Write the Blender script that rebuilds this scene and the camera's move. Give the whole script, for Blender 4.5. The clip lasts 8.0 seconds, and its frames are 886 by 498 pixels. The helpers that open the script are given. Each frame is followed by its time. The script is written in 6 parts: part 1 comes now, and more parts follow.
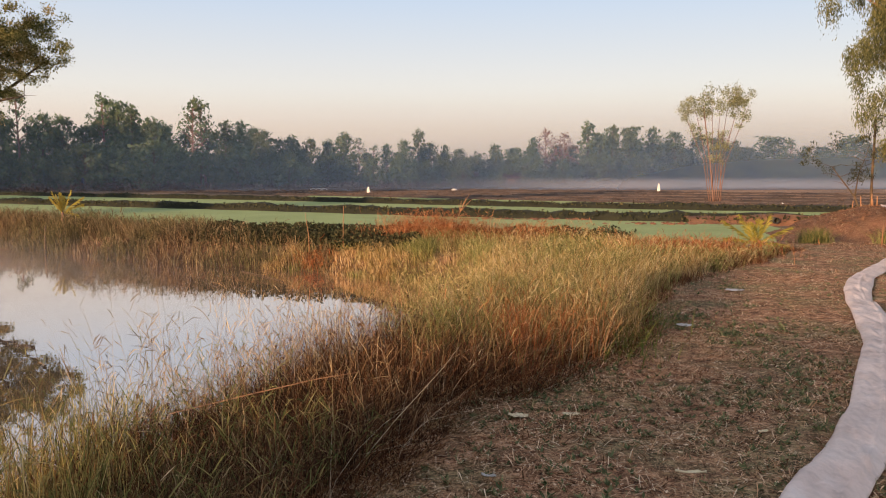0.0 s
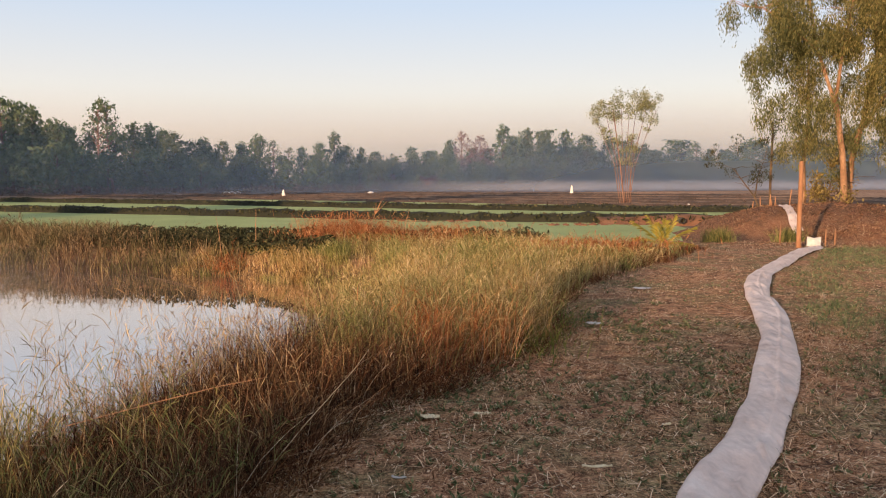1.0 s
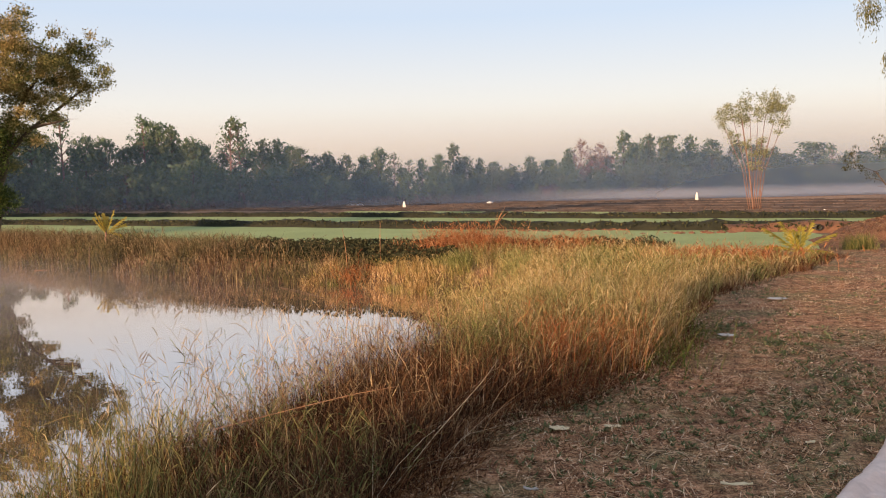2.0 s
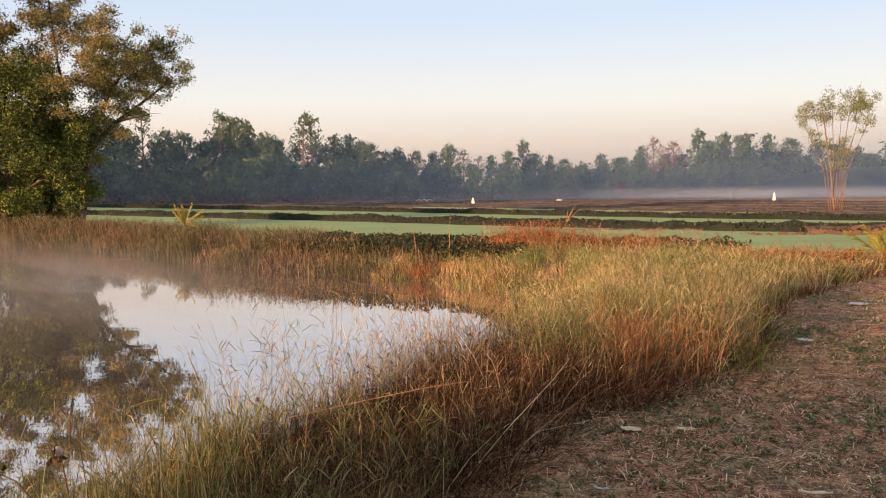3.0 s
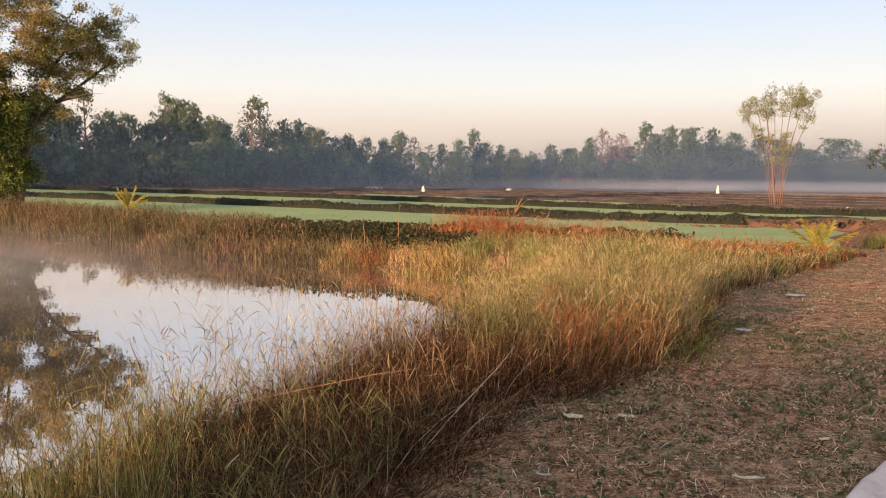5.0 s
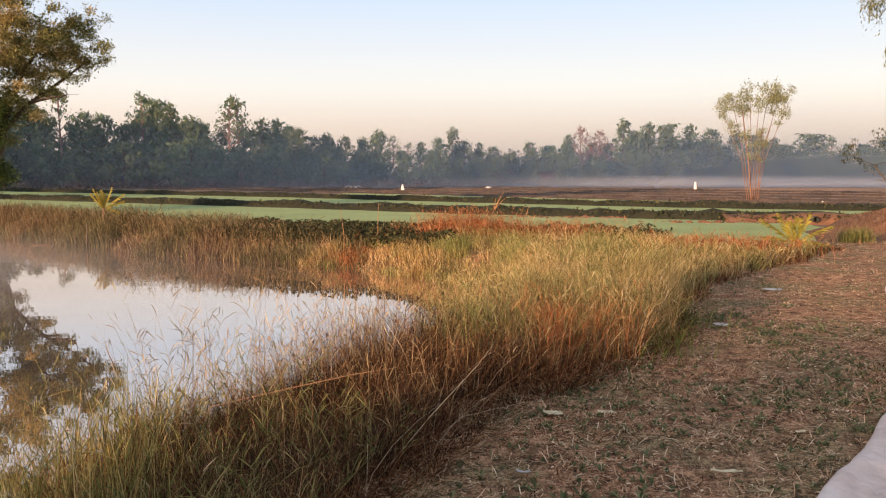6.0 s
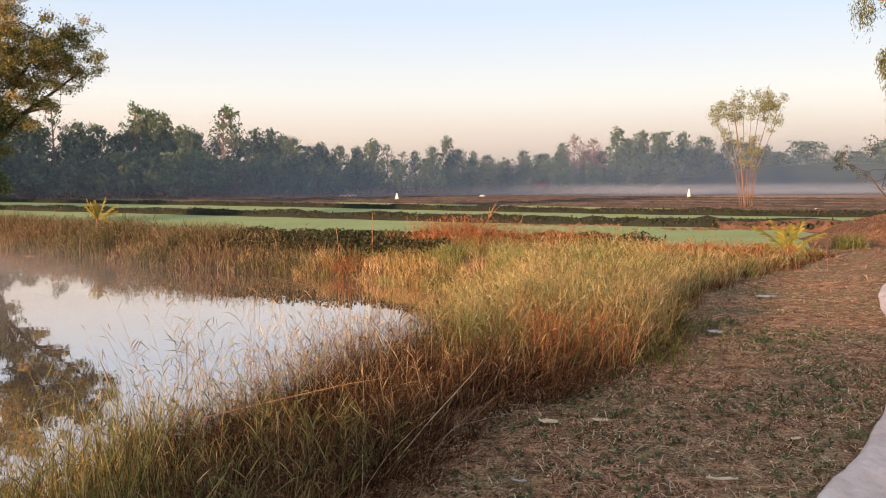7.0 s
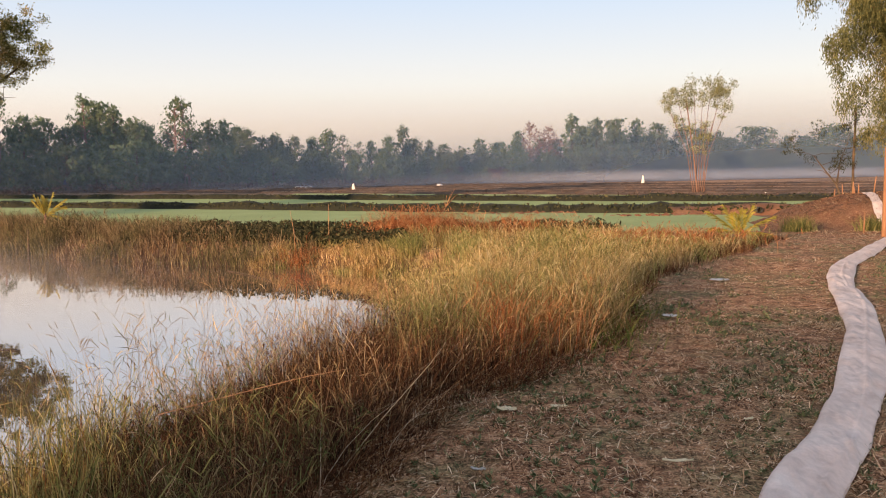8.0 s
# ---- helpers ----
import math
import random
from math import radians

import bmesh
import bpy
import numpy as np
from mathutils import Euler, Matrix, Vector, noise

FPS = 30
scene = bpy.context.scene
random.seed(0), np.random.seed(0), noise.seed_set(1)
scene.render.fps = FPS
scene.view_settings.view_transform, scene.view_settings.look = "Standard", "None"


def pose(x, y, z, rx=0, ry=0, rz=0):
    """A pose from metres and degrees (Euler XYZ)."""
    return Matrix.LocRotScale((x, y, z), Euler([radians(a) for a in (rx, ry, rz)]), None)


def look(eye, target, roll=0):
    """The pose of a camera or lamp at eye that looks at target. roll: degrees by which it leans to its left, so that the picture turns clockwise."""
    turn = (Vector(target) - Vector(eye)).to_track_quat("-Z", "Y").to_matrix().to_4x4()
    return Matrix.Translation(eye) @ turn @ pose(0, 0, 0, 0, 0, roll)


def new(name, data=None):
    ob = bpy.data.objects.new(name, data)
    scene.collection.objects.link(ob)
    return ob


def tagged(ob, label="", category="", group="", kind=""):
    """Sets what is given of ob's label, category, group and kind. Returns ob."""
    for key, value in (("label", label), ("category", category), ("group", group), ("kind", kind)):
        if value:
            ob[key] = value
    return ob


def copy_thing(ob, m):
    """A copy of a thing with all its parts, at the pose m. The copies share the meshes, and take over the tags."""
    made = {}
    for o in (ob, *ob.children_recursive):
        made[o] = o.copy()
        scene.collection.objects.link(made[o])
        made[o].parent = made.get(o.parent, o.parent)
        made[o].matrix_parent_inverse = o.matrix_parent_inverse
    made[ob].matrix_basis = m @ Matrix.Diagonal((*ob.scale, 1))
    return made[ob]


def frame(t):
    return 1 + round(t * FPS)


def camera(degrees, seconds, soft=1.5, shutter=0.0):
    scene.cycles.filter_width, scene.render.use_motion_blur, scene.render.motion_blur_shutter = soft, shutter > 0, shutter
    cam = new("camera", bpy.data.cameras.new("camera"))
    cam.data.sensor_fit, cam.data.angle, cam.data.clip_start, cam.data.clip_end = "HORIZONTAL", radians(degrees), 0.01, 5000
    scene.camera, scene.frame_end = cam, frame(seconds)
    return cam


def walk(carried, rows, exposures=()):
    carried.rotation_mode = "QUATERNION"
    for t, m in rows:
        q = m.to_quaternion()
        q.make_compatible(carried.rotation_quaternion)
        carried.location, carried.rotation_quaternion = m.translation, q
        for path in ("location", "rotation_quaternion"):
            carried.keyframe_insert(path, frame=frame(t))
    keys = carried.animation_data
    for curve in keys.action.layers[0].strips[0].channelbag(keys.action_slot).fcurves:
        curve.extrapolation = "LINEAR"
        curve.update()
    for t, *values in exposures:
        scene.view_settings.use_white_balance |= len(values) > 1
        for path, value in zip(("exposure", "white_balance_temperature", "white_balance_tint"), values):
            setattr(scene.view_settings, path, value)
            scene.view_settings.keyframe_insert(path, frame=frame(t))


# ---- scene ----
# ---- camera ----
cam = camera(56.29, 8.0, 1.1)
EYE = 1.6
ROWS = [
    (0.0, 0.000, 0.001, -0.000, -0.00, -5.10, 0.00),
    (0.5, 0.030, 0.005, -0.004, -3.42, -5.03, 0.17),
    (1.0, 0.054, 0.014, -0.010, -5.72, -4.92, 0.16),
    (1.5, 0.030, -0.015, 0.002, -3.41, -4.73, 0.72),
    (2.0, -0.006, -0.012, 0.001, 2.43, -4.15, 1.21),
    (2.2, -0.010, -0.016, 0.001, 4.05, -4.00, 1.23),
    (3.3, -0.049, -0.045, 0.001, 7.77, -4.68, 0.36),
    (3.5, -0.051, -0.049, 0.001, 8.14, -4.97, 0.44),
    (4.0, -0.048, -0.072, 0.006, 8.43, -5.32, 0.52),
    (4.5, -0.034, -0.064, 0.004, 6.72, -5.34, 0.01),
    (5.0, -0.025, -0.048, 0.002, 3.76, -5.15, -0.55),
    (5.2, -0.023, -0.047, 0.002, 3.27, -5.15, -0.55),
    (6.3, -0.010, -0.040, 0.003, 2.16, -5.28, 0.12),
    (6.5, -0.010, -0.040, 0.003, 2.10, -5.18, 0.18),
    (7.0, -0.010, -0.040, 0.004, 1.94, -4.67, 0.22),
    (7.5, -0.004, -0.039, 0.004, 0.87, -4.86, 0.37),
    (8.0, 0.005, -0.016, 0.002, -1.04, -5.43, 1.01),
]
walk(cam, [(t, pose(x, y, EYE + z, 90 + pitch, roll, yaw)) for t, x, y, z, yaw, pitch, roll in ROWS],
     [(0.0, 0.87), (0.5, 0.90), (1.0, 0.92), (2.0, 0.98), (3.5, 1.04), (5.0, 1.08), (6.5, 1.11), (7.0, 1.10), (8.0, 1.03)])

# ---- world, sun, exposure ----
SUN_AZ, SUN_EL = math.atan2(-0.60, -0.80), radians(8.0)   # compass angle of the sun from +y, clockwise; low morning sun
world = bpy.data.worlds.new("sky")
scene.world = world
world.use_nodes = True
wn = world.node_tree.nodes
wl = world.node_tree.links
sky = wn.new("ShaderNodeTexSky")
sky.sky_type = "NISHITA"
sky.sun_disc = False
sky.sun_elevation, sky.sun_rotation = SUN_EL, SUN_AZ
sky.air_density, sky.dust_density, sky.ozone_density = 1.0, 2.0, 1.5
# thin morning haze over the clear sky: peach at the horizon, pale blue above
geo_dir = wn.new("ShaderNodeTexCoord")
split = wn.new("ShaderNodeSeparateXYZ")
wl.new(geo_dir.outputs["Generated"], split.inputs[0])
haze = wn.new("ShaderNodeValToRGB")
while len(haze.color_ramp.elements) < 7:
    haze.color_ramp.elements.new(0.5)
for el, (at_z, tone) in zip(haze.color_ramp.elements, [(0.0, (0.54, 0.40, 0.315)), (0.05, (0.545, 0.435, 0.355)), (0.10, (0.49, 0.46, 0.43)), (0.20, (0.35, 0.40, 0.48)), (0.32, (0.40, 0.41, 0.45)), (0.55, (0.27, 0.285, 0.32)), (1.0, (0.20, 0.215, 0.26))]):
    el.position, el.color = at_z, (*tone, 1)
wl.new(split.outputs["Z"], haze.inputs[0])
dim = wn.new("ShaderNodeVectorMath")
dim.operation = "SCALE"
dim.inputs["Scale"].default_value = 0.12
wl.new(sky.outputs[0], dim.inputs[0])
blend = wn.new("ShaderNodeMix")
blend.data_type = "RGBA"
blend.inputs[0].default_value = 0.9
wl.new(dim.outputs[0], blend.inputs[6])
wl.new(haze.outputs[0], blend.inputs[7])
wl.new(blend.outputs[2], wn["Background"].inputs[0])
wn["Background"].inputs[1].default_value = 1.0
sun = new("sun", bpy.data.lights.new("sun", "SUN"))
sun.data.energy, sun.data.angle, sun.data.color = 4.1, radians(0.9), (1.0, 0.63, 0.36)
to_sun = Vector((math.sin(SUN_AZ) * math.cos(SUN_EL), math.cos(SUN_AZ) * math.cos(SUN_EL), math.sin(SUN_EL)))
sun.matrix_world = look(to_sun * 100, (0, 0, 0))


# ---- materials ----
def nodes_of(name):
    m = bpy.data.materials.new(name)
    m.use_nodes = True
    nt = m.node_tree
    nt.nodes.clear()
    out = nt.nodes.new("ShaderNodeOutputMaterial")
    return m, nt.nodes, nt.links, out


def ramp(nd, stops):
    r = nd.new("ShaderNodeValToRGB")
    e = r.color_ramp.elements
    while len(e) < len(stops):
        e.new(0.5)
    for k, (p, c) in zip(e, stops):
        k.position, k.color = p, (*c, 1)
    return r


def noise_tex(nd, ln, scale, detail=4, rough=0.6, stretch=None):
    tc = nd.new("ShaderNodeNewGeometry")
    n = nd.new("ShaderNodeTexNoise")
    n.inputs["Scale"].default_value, n.inputs["Detail"].default_value, n.inputs["Roughness"].default_value = scale, detail, rough
    src = tc.outputs["Position"]
    if stretch:
        mp = nd.new("ShaderNodeMapping")
        mp.inputs["Scale"].default_value = stretch
        ln.new(src, mp.inputs[0])
        src = mp.outputs[0]
    ln.new(src, n.inputs["Vector"])
    return n.outputs["Fac"]


def mix_rgb(nd, ln, fac, a, b, kind="MIX"):
    m = nd.new("ShaderNodeMix")
    m.data_type, m.blend_type = "RGBA", kind
    for sock, v in ((m.inputs[0], fac), (m.inputs[6], a), (m.inputs[7], b)):
        if isinstance(v, (int, float)):
            sock.default_value = v
        elif isinstance(v, tuple):
            sock.default_value = (*v, 1)
        else:
            ln.new(v, sock)
    return m.outputs[2]


def solid(name, stops, scale=6.0, fine=60.0, rough=0.85, bump=0.3, fine_mix=0.35, metal=0.0, stretch=None, spec=0.3):
    """A surface with colour at two scales and fine relief."""
    m, nd, ln, out = nodes_of(name)
    p = nd.new("ShaderNodeBsdfPrincipled")
    r = ramp(nd, stops)
    ln.new(noise_tex(nd, ln, scale, 5, 0.65, stretch), r.inputs[0])
    f = noise_tex(nd, ln, fine, 3, 0.6, stretch)
    fr = ramp(nd, [(0.25, (0.45, 0.45, 0.45)), (0.75, (1.35, 1.35, 1.35))])
    ln.new(f, fr.inputs[0])
    ln.new(mix_rgb(nd, ln, fine_mix, r.outputs[0], fr.outputs[0], "MULTIPLY"), p.inputs["Base Color"])
    p.inputs["Roughness"].default_value, p.inputs["Metallic"].default_value = rough, metal
    p.inputs["Specular IOR Level"].default_value = spec
    if bump:
        b = nd.new("ShaderNodeBump")
        b.inputs["Strength"].default_value, b.inputs["Distance"].default_value = bump, 0.03
        ln.new(f, b.inputs["Height"])
        ln.new(b.outputs[0], p.inputs["Normal"])
    ln.new(p.outputs[0], out.inputs[0])
    return m


def blades(name, stops, patch=None, patch_scale=0.5, through_light=0.35, patch2=None, patch2_scale=0.8):
    """Grass and leaves: each blade its own shade, patches over metres, light shining through."""
    m, nd, ln, out = nodes_of(name)
    g = nd.new("ShaderNodeNewGeometry")
    r = ramp(nd, stops)
    ln.new(g.outputs["Random Per Island"], r.inputs[0])
    col = r.outputs[0]
    if patch:
        r2 = ramp(nd, patch)
        ln.new(g.outputs["Random Per Island"], r2.inputs[0])
        w = ramp(nd, [(0.42, (0, 0, 0)), (0.58, (1, 1, 1))])
        ln.new(noise_tex(nd, ln, patch_scale, 3, 0.55), w.inputs[0])
        col = mix_rgb(nd, ln, w.outputs[0], col, r2.outputs[0])
    if patch2:
        r3 = ramp(nd, patch2)
        ln.new(g.outputs["Random Per Island"], r3.inputs[0])
        w3 = ramp(nd, [(0.60, (0, 0, 0)), (0.72, (1, 1, 1))])
        ln.new(noise_tex(nd, ln, patch2_scale, 3, 0.55, (1, 1, 0.3)), w3.inputs[0])
        col = mix_rgb(nd, ln, w3.outputs[0], col, r3.outputs[0])
    d, t = nd.new("ShaderNodeBsdfDiffuse"), nd.new("ShaderNodeBsdfTranslucent")
    ln.new(col, d.inputs[0])
    ln.new(col, t.inputs[0])
    mx = nd.new("ShaderNodeMixShader")
    mx.inputs[0].default_value = through_light
    ln.new(d.outputs[0], mx.inputs[1])
    ln.new(t.outputs[0], mx.inputs[2])
    ln.new(mx.outputs[0], out.inputs[0])
    return m


STRAW, GOLD, OCHRE = (0.42, 0.27, 0.11), (0.50, 0.30, 0.09), (0.33, 0.17, 0.06)
GREEN, DKGREEN, RUST, DARK = (0.17, 0.19, 0.045), (0.07, 0.095, 0.03), (0.22, 0.09, 0.035), (0.10, 0.055, 0.03)
M_GOLD = blades("golden_grass", [(0.0, (0.10, 0.072, 0.034)), (0.3, (0.34, 0.22, 0.095)), (0.7, (0.58, 0.40, 0.185)), (1.0, (0.84, 0.68, 0.42))],
                [(0.0, (0.07, 0.085, 0.03)), (0.4, (0.22, 0.235, 0.08)), (0.8, (0.38, 0.37, 0.14)), (1.0, (0.64, 0.54, 0.27))], 0.9, 0.4,
                [(0.0, (0.10, 0.035, 0.02)), (0.4, (0.33, 0.13, 0.055)), (0.8, (0.50, 0.24, 0.10)), (1.0, (0.68, 0.46, 0.25))], 0.55)
M_RUSTGRASS = blades("rusty_grass", [(0.0, (0.11, 0.035, 0.018)), (0.4, (0.36, 0.13, 0.055)), (0.8, (0.52, 0.23, 0.10)), (1.0, (0.70, 0.45, 0.24))], None, 1, 0.35)
M_PALE = blades("pale_stalks", [(0.0, (0.22, 0.14, 0.08)), (0.5, (0.46, 0.33, 0.21)), (1.0, (0.78, 0.65, 0.48))], None, 1, 0.15)
# rusty brown, darkened to match the bank's shaded part
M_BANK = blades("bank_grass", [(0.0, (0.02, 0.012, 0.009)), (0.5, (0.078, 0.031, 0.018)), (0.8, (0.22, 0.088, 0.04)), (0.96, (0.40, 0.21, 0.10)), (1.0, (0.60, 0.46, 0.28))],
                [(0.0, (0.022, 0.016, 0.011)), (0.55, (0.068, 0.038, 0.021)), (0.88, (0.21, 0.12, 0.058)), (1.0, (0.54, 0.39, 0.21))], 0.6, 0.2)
M_FRESH = blades("fresh_grass", [(0.0, (0.045, 0.024, 0.013)), (0.3, (0.22, 0.105, 0.042)), (0.55, (0.36, 0.25, 0.105)), (0.78, (0.24, 0.235, 0.085)), (1.0, (0.62, 0.49, 0.26))],
                 [(0.0, (0.035, 0.042, 0.016)), (0.45, (0.145, 0.17, 0.058)), (0.75, (0.31, 0.27, 0.10)), (1.0, (0.58, 0.47, 0.23))], 1.3, 0.3)
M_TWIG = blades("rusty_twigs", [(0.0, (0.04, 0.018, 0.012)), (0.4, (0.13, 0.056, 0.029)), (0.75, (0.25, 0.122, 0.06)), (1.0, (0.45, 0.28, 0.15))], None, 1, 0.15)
M_STEM = blades("straw_stems", [(0.0, (0.13, 0.075, 0.038)), (0.5, (0.33, 0.215, 0.105)), (1.0, (0.62, 0.47, 0.27))],
                [(0.0, (0.08, 0.055, 0.03)), (0.6, (0.22, 0.15, 0.075)), (1.0, (0.46, 0.36, 0.20))], 0.8, 0.2)
M_REED = blades("reed_grass", [(0.0, (0.042, 0.03, 0.019)), (0.35, (0.14, 0.088, 0.05)), (0.7, (0.28, 0.188, 0.105)), (1.0, (0.50, 0.39, 0.24))],
                [(0.0, (0.038, 0.04, 0.02)), (0.5, (0.12, 0.11, 0.053)), (1.0, (0.31, 0.255, 0.135))], 0.7, 0.35)
M_DEAD = blades("dead_stalks", [(0.0, (0.07, 0.035, 0.02)), (0.45, (0.22, 0.12, 0.06)), (0.75, (0.42, 0.28, 0.16)), (1.0, (0.70, 0.57, 0.40))], None, 1, 0.2)
# darkened to stand for shade deep in grass; also seed heads, stubble
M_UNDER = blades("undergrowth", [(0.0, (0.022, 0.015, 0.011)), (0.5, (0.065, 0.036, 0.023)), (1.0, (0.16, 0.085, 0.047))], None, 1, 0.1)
M_OLIVE = blades("olive_grass", [(0.0, (0.07, 0.09, 0.035)), (0.5, (0.17, 0.18, 0.065)), (1.0, (0.36, 0.31, 0.13))], None, 1, 0.3)
M_TURF = blades("turf", [(0.0, (0.07, 0.08, 0.045)), (0.5, (0.16, 0.185, 0.095)), (0.85, (0.28, 0.285, 0.15)), (1.0, (0.46, 0.37, 0.21))], None, 1, 0.3)
M_SCRUB = blades("dry_scrub", [(0.0, (0.06, 0.045, 0.038)), (0.5, (0.12, 0.08, 0.065)), (1.0, (0.22, 0.15, 0.12))], None, 1, 0.2)
M_GREENBLADE = blades("green_grass", [(0.0, DKGREEN), (0.5, (0.12, 0.17, 0.045)), (1.0, (0.26, 0.26, 0.08))], None, 1, 0.35)
M_LITTER = blades("dry_litter", [(0.0, (0.04, 0.02, 0.012)), (0.26, (0.14, 0.068, 0.036)), (0.42, (0.46, 0.25, 0.135)), (0.72, (0.70, 0.46, 0.285)), (1.0, (0.93, 0.77, 0.57))], None, 1, 0.1)
M_WEED = blades("dark_weeds", [(0.0, (0.025, 0.026, 0.016)), (0.6, (0.06, 0.064, 0.035)), (1.0, (0.13, 0.115, 0.06))], None, 1, 0.2)
M_EUC = blades("eucalyptus_leaves", [(0.0, (0.095, 0.10, 0.042)), (0.5, (0.205, 0.19, 0.075)), (1.0, (0.37, 0.315, 0.135))],
               [(0.0, (0.085, 0.10, 0.05)), (1.0, (0.27, 0.26, 0.11))], 0.5, 0.4)
# green leaves made paler in colour for the haze in between
M_STEMLEAF = blades("hazed_green_leaves", [(0.0, (0.13, 0.14, 0.07)), (0.5, (0.26, 0.26, 0.13)), (1.0, (0.44, 0.41, 0.22))], None, 1, 0.4)
# the ochre patches paint sunlit parts of the crown into the leaf colour
M_LEAF = blades("broad_leaves", [(0.0, (0.08, 0.09, 0.035)), (0.6, (0.22, 0.21, 0.08)), (1.0, (0.42, 0.37, 0.16))],
                [(0.0, (0.14, 0.12, 0.05)), (0.6, (0.35, 0.265, 0.115)), (1.0, (0.54, 0.41, 0.20))], 0.45, 0.4)
# the bright yellow-green end paints sun highlights on single leaves
M_GREENLEAF = blades("green_leaves", [(0.0, (0.05, 0.065, 0.02)), (0.5, (0.135, 0.165, 0.045)), (1.0, (0.46, 0.46, 0.14))],
                     [(0.0, (0.03, 0.045, 0.015)), (1.0, (0.16, 0.18, 0.05))], 0.8, 0.3)
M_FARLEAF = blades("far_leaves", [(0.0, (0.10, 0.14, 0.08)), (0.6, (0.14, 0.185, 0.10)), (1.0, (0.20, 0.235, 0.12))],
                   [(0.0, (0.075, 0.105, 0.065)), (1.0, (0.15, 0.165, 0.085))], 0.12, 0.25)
M_PINKLEAF = blades("dry_pink_leaves", [(0.0, (0.16, 0.09, 0.07)), (1.0, (0.34, 0.19, 0.15))], None, 1, 0.3)
M_BARK = solid("eucalyptus_bark", [(0.3, (0.15, 0.08, 0.045)), (0.5, (0.29, 0.165, 0.095)), (0.72, (0.40, 0.26, 0.165))], 5, 40, 0.9, 0.7, 0.5, stretch=(1, 1, 0.25))
M_DARKBARK = solid("dark_bark", [(0.3, (0.06, 0.045, 0.03)), (0.7, (0.16, 0.11, 0.075))], 3, 40, 0.95, 0.5)
M_PINKBARK = solid("pale_bark", [(0.3, (0.16, 0.085, 0.065)), (0.7, (0.27, 0.165, 0.13))], 3, 40, 0.9, 0.3)
M_POST = solid("post_wood", [(0.3, (0.25, 0.12, 0.065)), (0.6, (0.36, 0.19, 0.105)), (0.8, (0.44, 0.27, 0.16))], 5, 80, 0.85, 0.4, 0.4, stretch=(1, 1, 0.12))
M_SOIL = solid("red_soil", [(0.3, (0.12, 0.06, 0.04)), (0.55, (0.22, 0.11, 0.065)), (0.75, (0.30, 0.17, 0.10))], 1.6, 22, 0.95, 0.8, 0.5)
M_LEVEE = solid("levee_earth", [(0.35, (0.02, 0.023, 0.014)), (0.66, (0.036, 0.036, 0.021)), (0.9, (0.11, 0.066, 0.045))], 0.5, 7, 0.95, 0.8, 0.5)
M_DRYLEVEE = solid("dry_levee_earth", [(0.35, (0.07, 0.05, 0.038)), (0.62, (0.15, 0.098, 0.072)), (0.85, (0.28, 0.18, 0.13))], 0.5, 7, 0.95, 0.8, 0.5)
M_RICE = solid("young_rice", [(0.3, (0.29, 0.355, 0.13)), (0.6, (0.36, 0.43, 0.165)), (0.8, (0.44, 0.50, 0.215))], 0.35, 14, 0.8, 0.5, 0.35)
M_CLOTH = solid("pale_sheeting", [(0.3, (0.47, 0.36, 0.33)), (0.42, (0.64, 0.52, 0.49)), (0.6, (0.74, 0.62, 0.59)), (0.75, (0.82, 0.72, 0.69))], 2.2, 9, 0.5, 0.6, 0.3, stretch=(1.5, 0.8, 1.0))
M_WHITE = solid("white_cloth", [(0.3, (0.66, 0.62, 0.58)), (0.7, (0.80, 0.78, 0.75))], 4, 30, 0.8, 0.2, 0.15)
M_DRYLEAF = solid("pale_leaf", [(0.3, (0.70, 0.58, 0.36)), (0.7, (0.86, 0.78, 0.58))], 20, 90, 0.7, 0.3, 0.3)
M_PAPER = solid("grey_plastic", [(0.3, (0.45, 0.43, 0.42)), (0.7, (0.62, 0.60, 0.60))], 20, 60, 0.4, 0.2, 0.2)
M_DRYSHRUB = blades("dry_shrub", [(0.0, (0.12, 0.085, 0.035)), (0.5, (0.26, 0.19, 0.07)), (1.0, (0.42, 0.33, 0.13))], None, 1, 0.35)
M_MEADOW = blades("meadow", [(0.0, (0.055, 0.075, 0.042)), (0.5, (0.15, 0.19, 0.095)), (1.0, (0.34, 0.36, 0.18))], None, 1, 0.3)
M_SPRIG = blades("green_sprigs", [(0.0, (0.08, 0.10, 0.05)), (0.5, (0.16, 0.19, 0.095)), (1.0, (0.30, 0.31, 0.16))], None, 1, 0.35)
M_GREENFROND = blades("green_fronds", [(0.0, (0.16, 0.17, 0.04)), (0.5, (0.33, 0.29, 0.06)), (1.0, (0.50, 0.42, 0.10))], None, 1, 0.4)
M_FROND = blades("palm_fronds", [(0.0, (0.36, 0.28, 0.05)), (0.5, (0.56, 0.45, 0.10)), (1.0, (0.56, 0.52, 0.17))], None, 1, 0.55)
M_ROOF = solid("rusty_roof", [(0.3, (0.075, 0.028, 0.024)), (0.7, (0.12, 0.048, 0.042))], 0.6, 5, 0.8, 0.2)
M_SHED = solid("shed_wall", [(0.3, (0.11, 0.06, 0.05)), (0.7, (0.17, 0.10, 0.085))], 0.6, 5, 0.9, 0.2)
M_DARKTHING = solid("dark_plastic", [(0.3, (0.02, 0.02, 0.02)), (0.7, (0.05, 0.05, 0.05))], 8, 50, 0.6, 0.1)
M_BLUE = solid("faded_blue_cloth", [(0.3, (0.03, 0.04, 0.07)), (0.7, (0.07, 0.09, 0.14))], 8, 50, 0.9, 0.1)


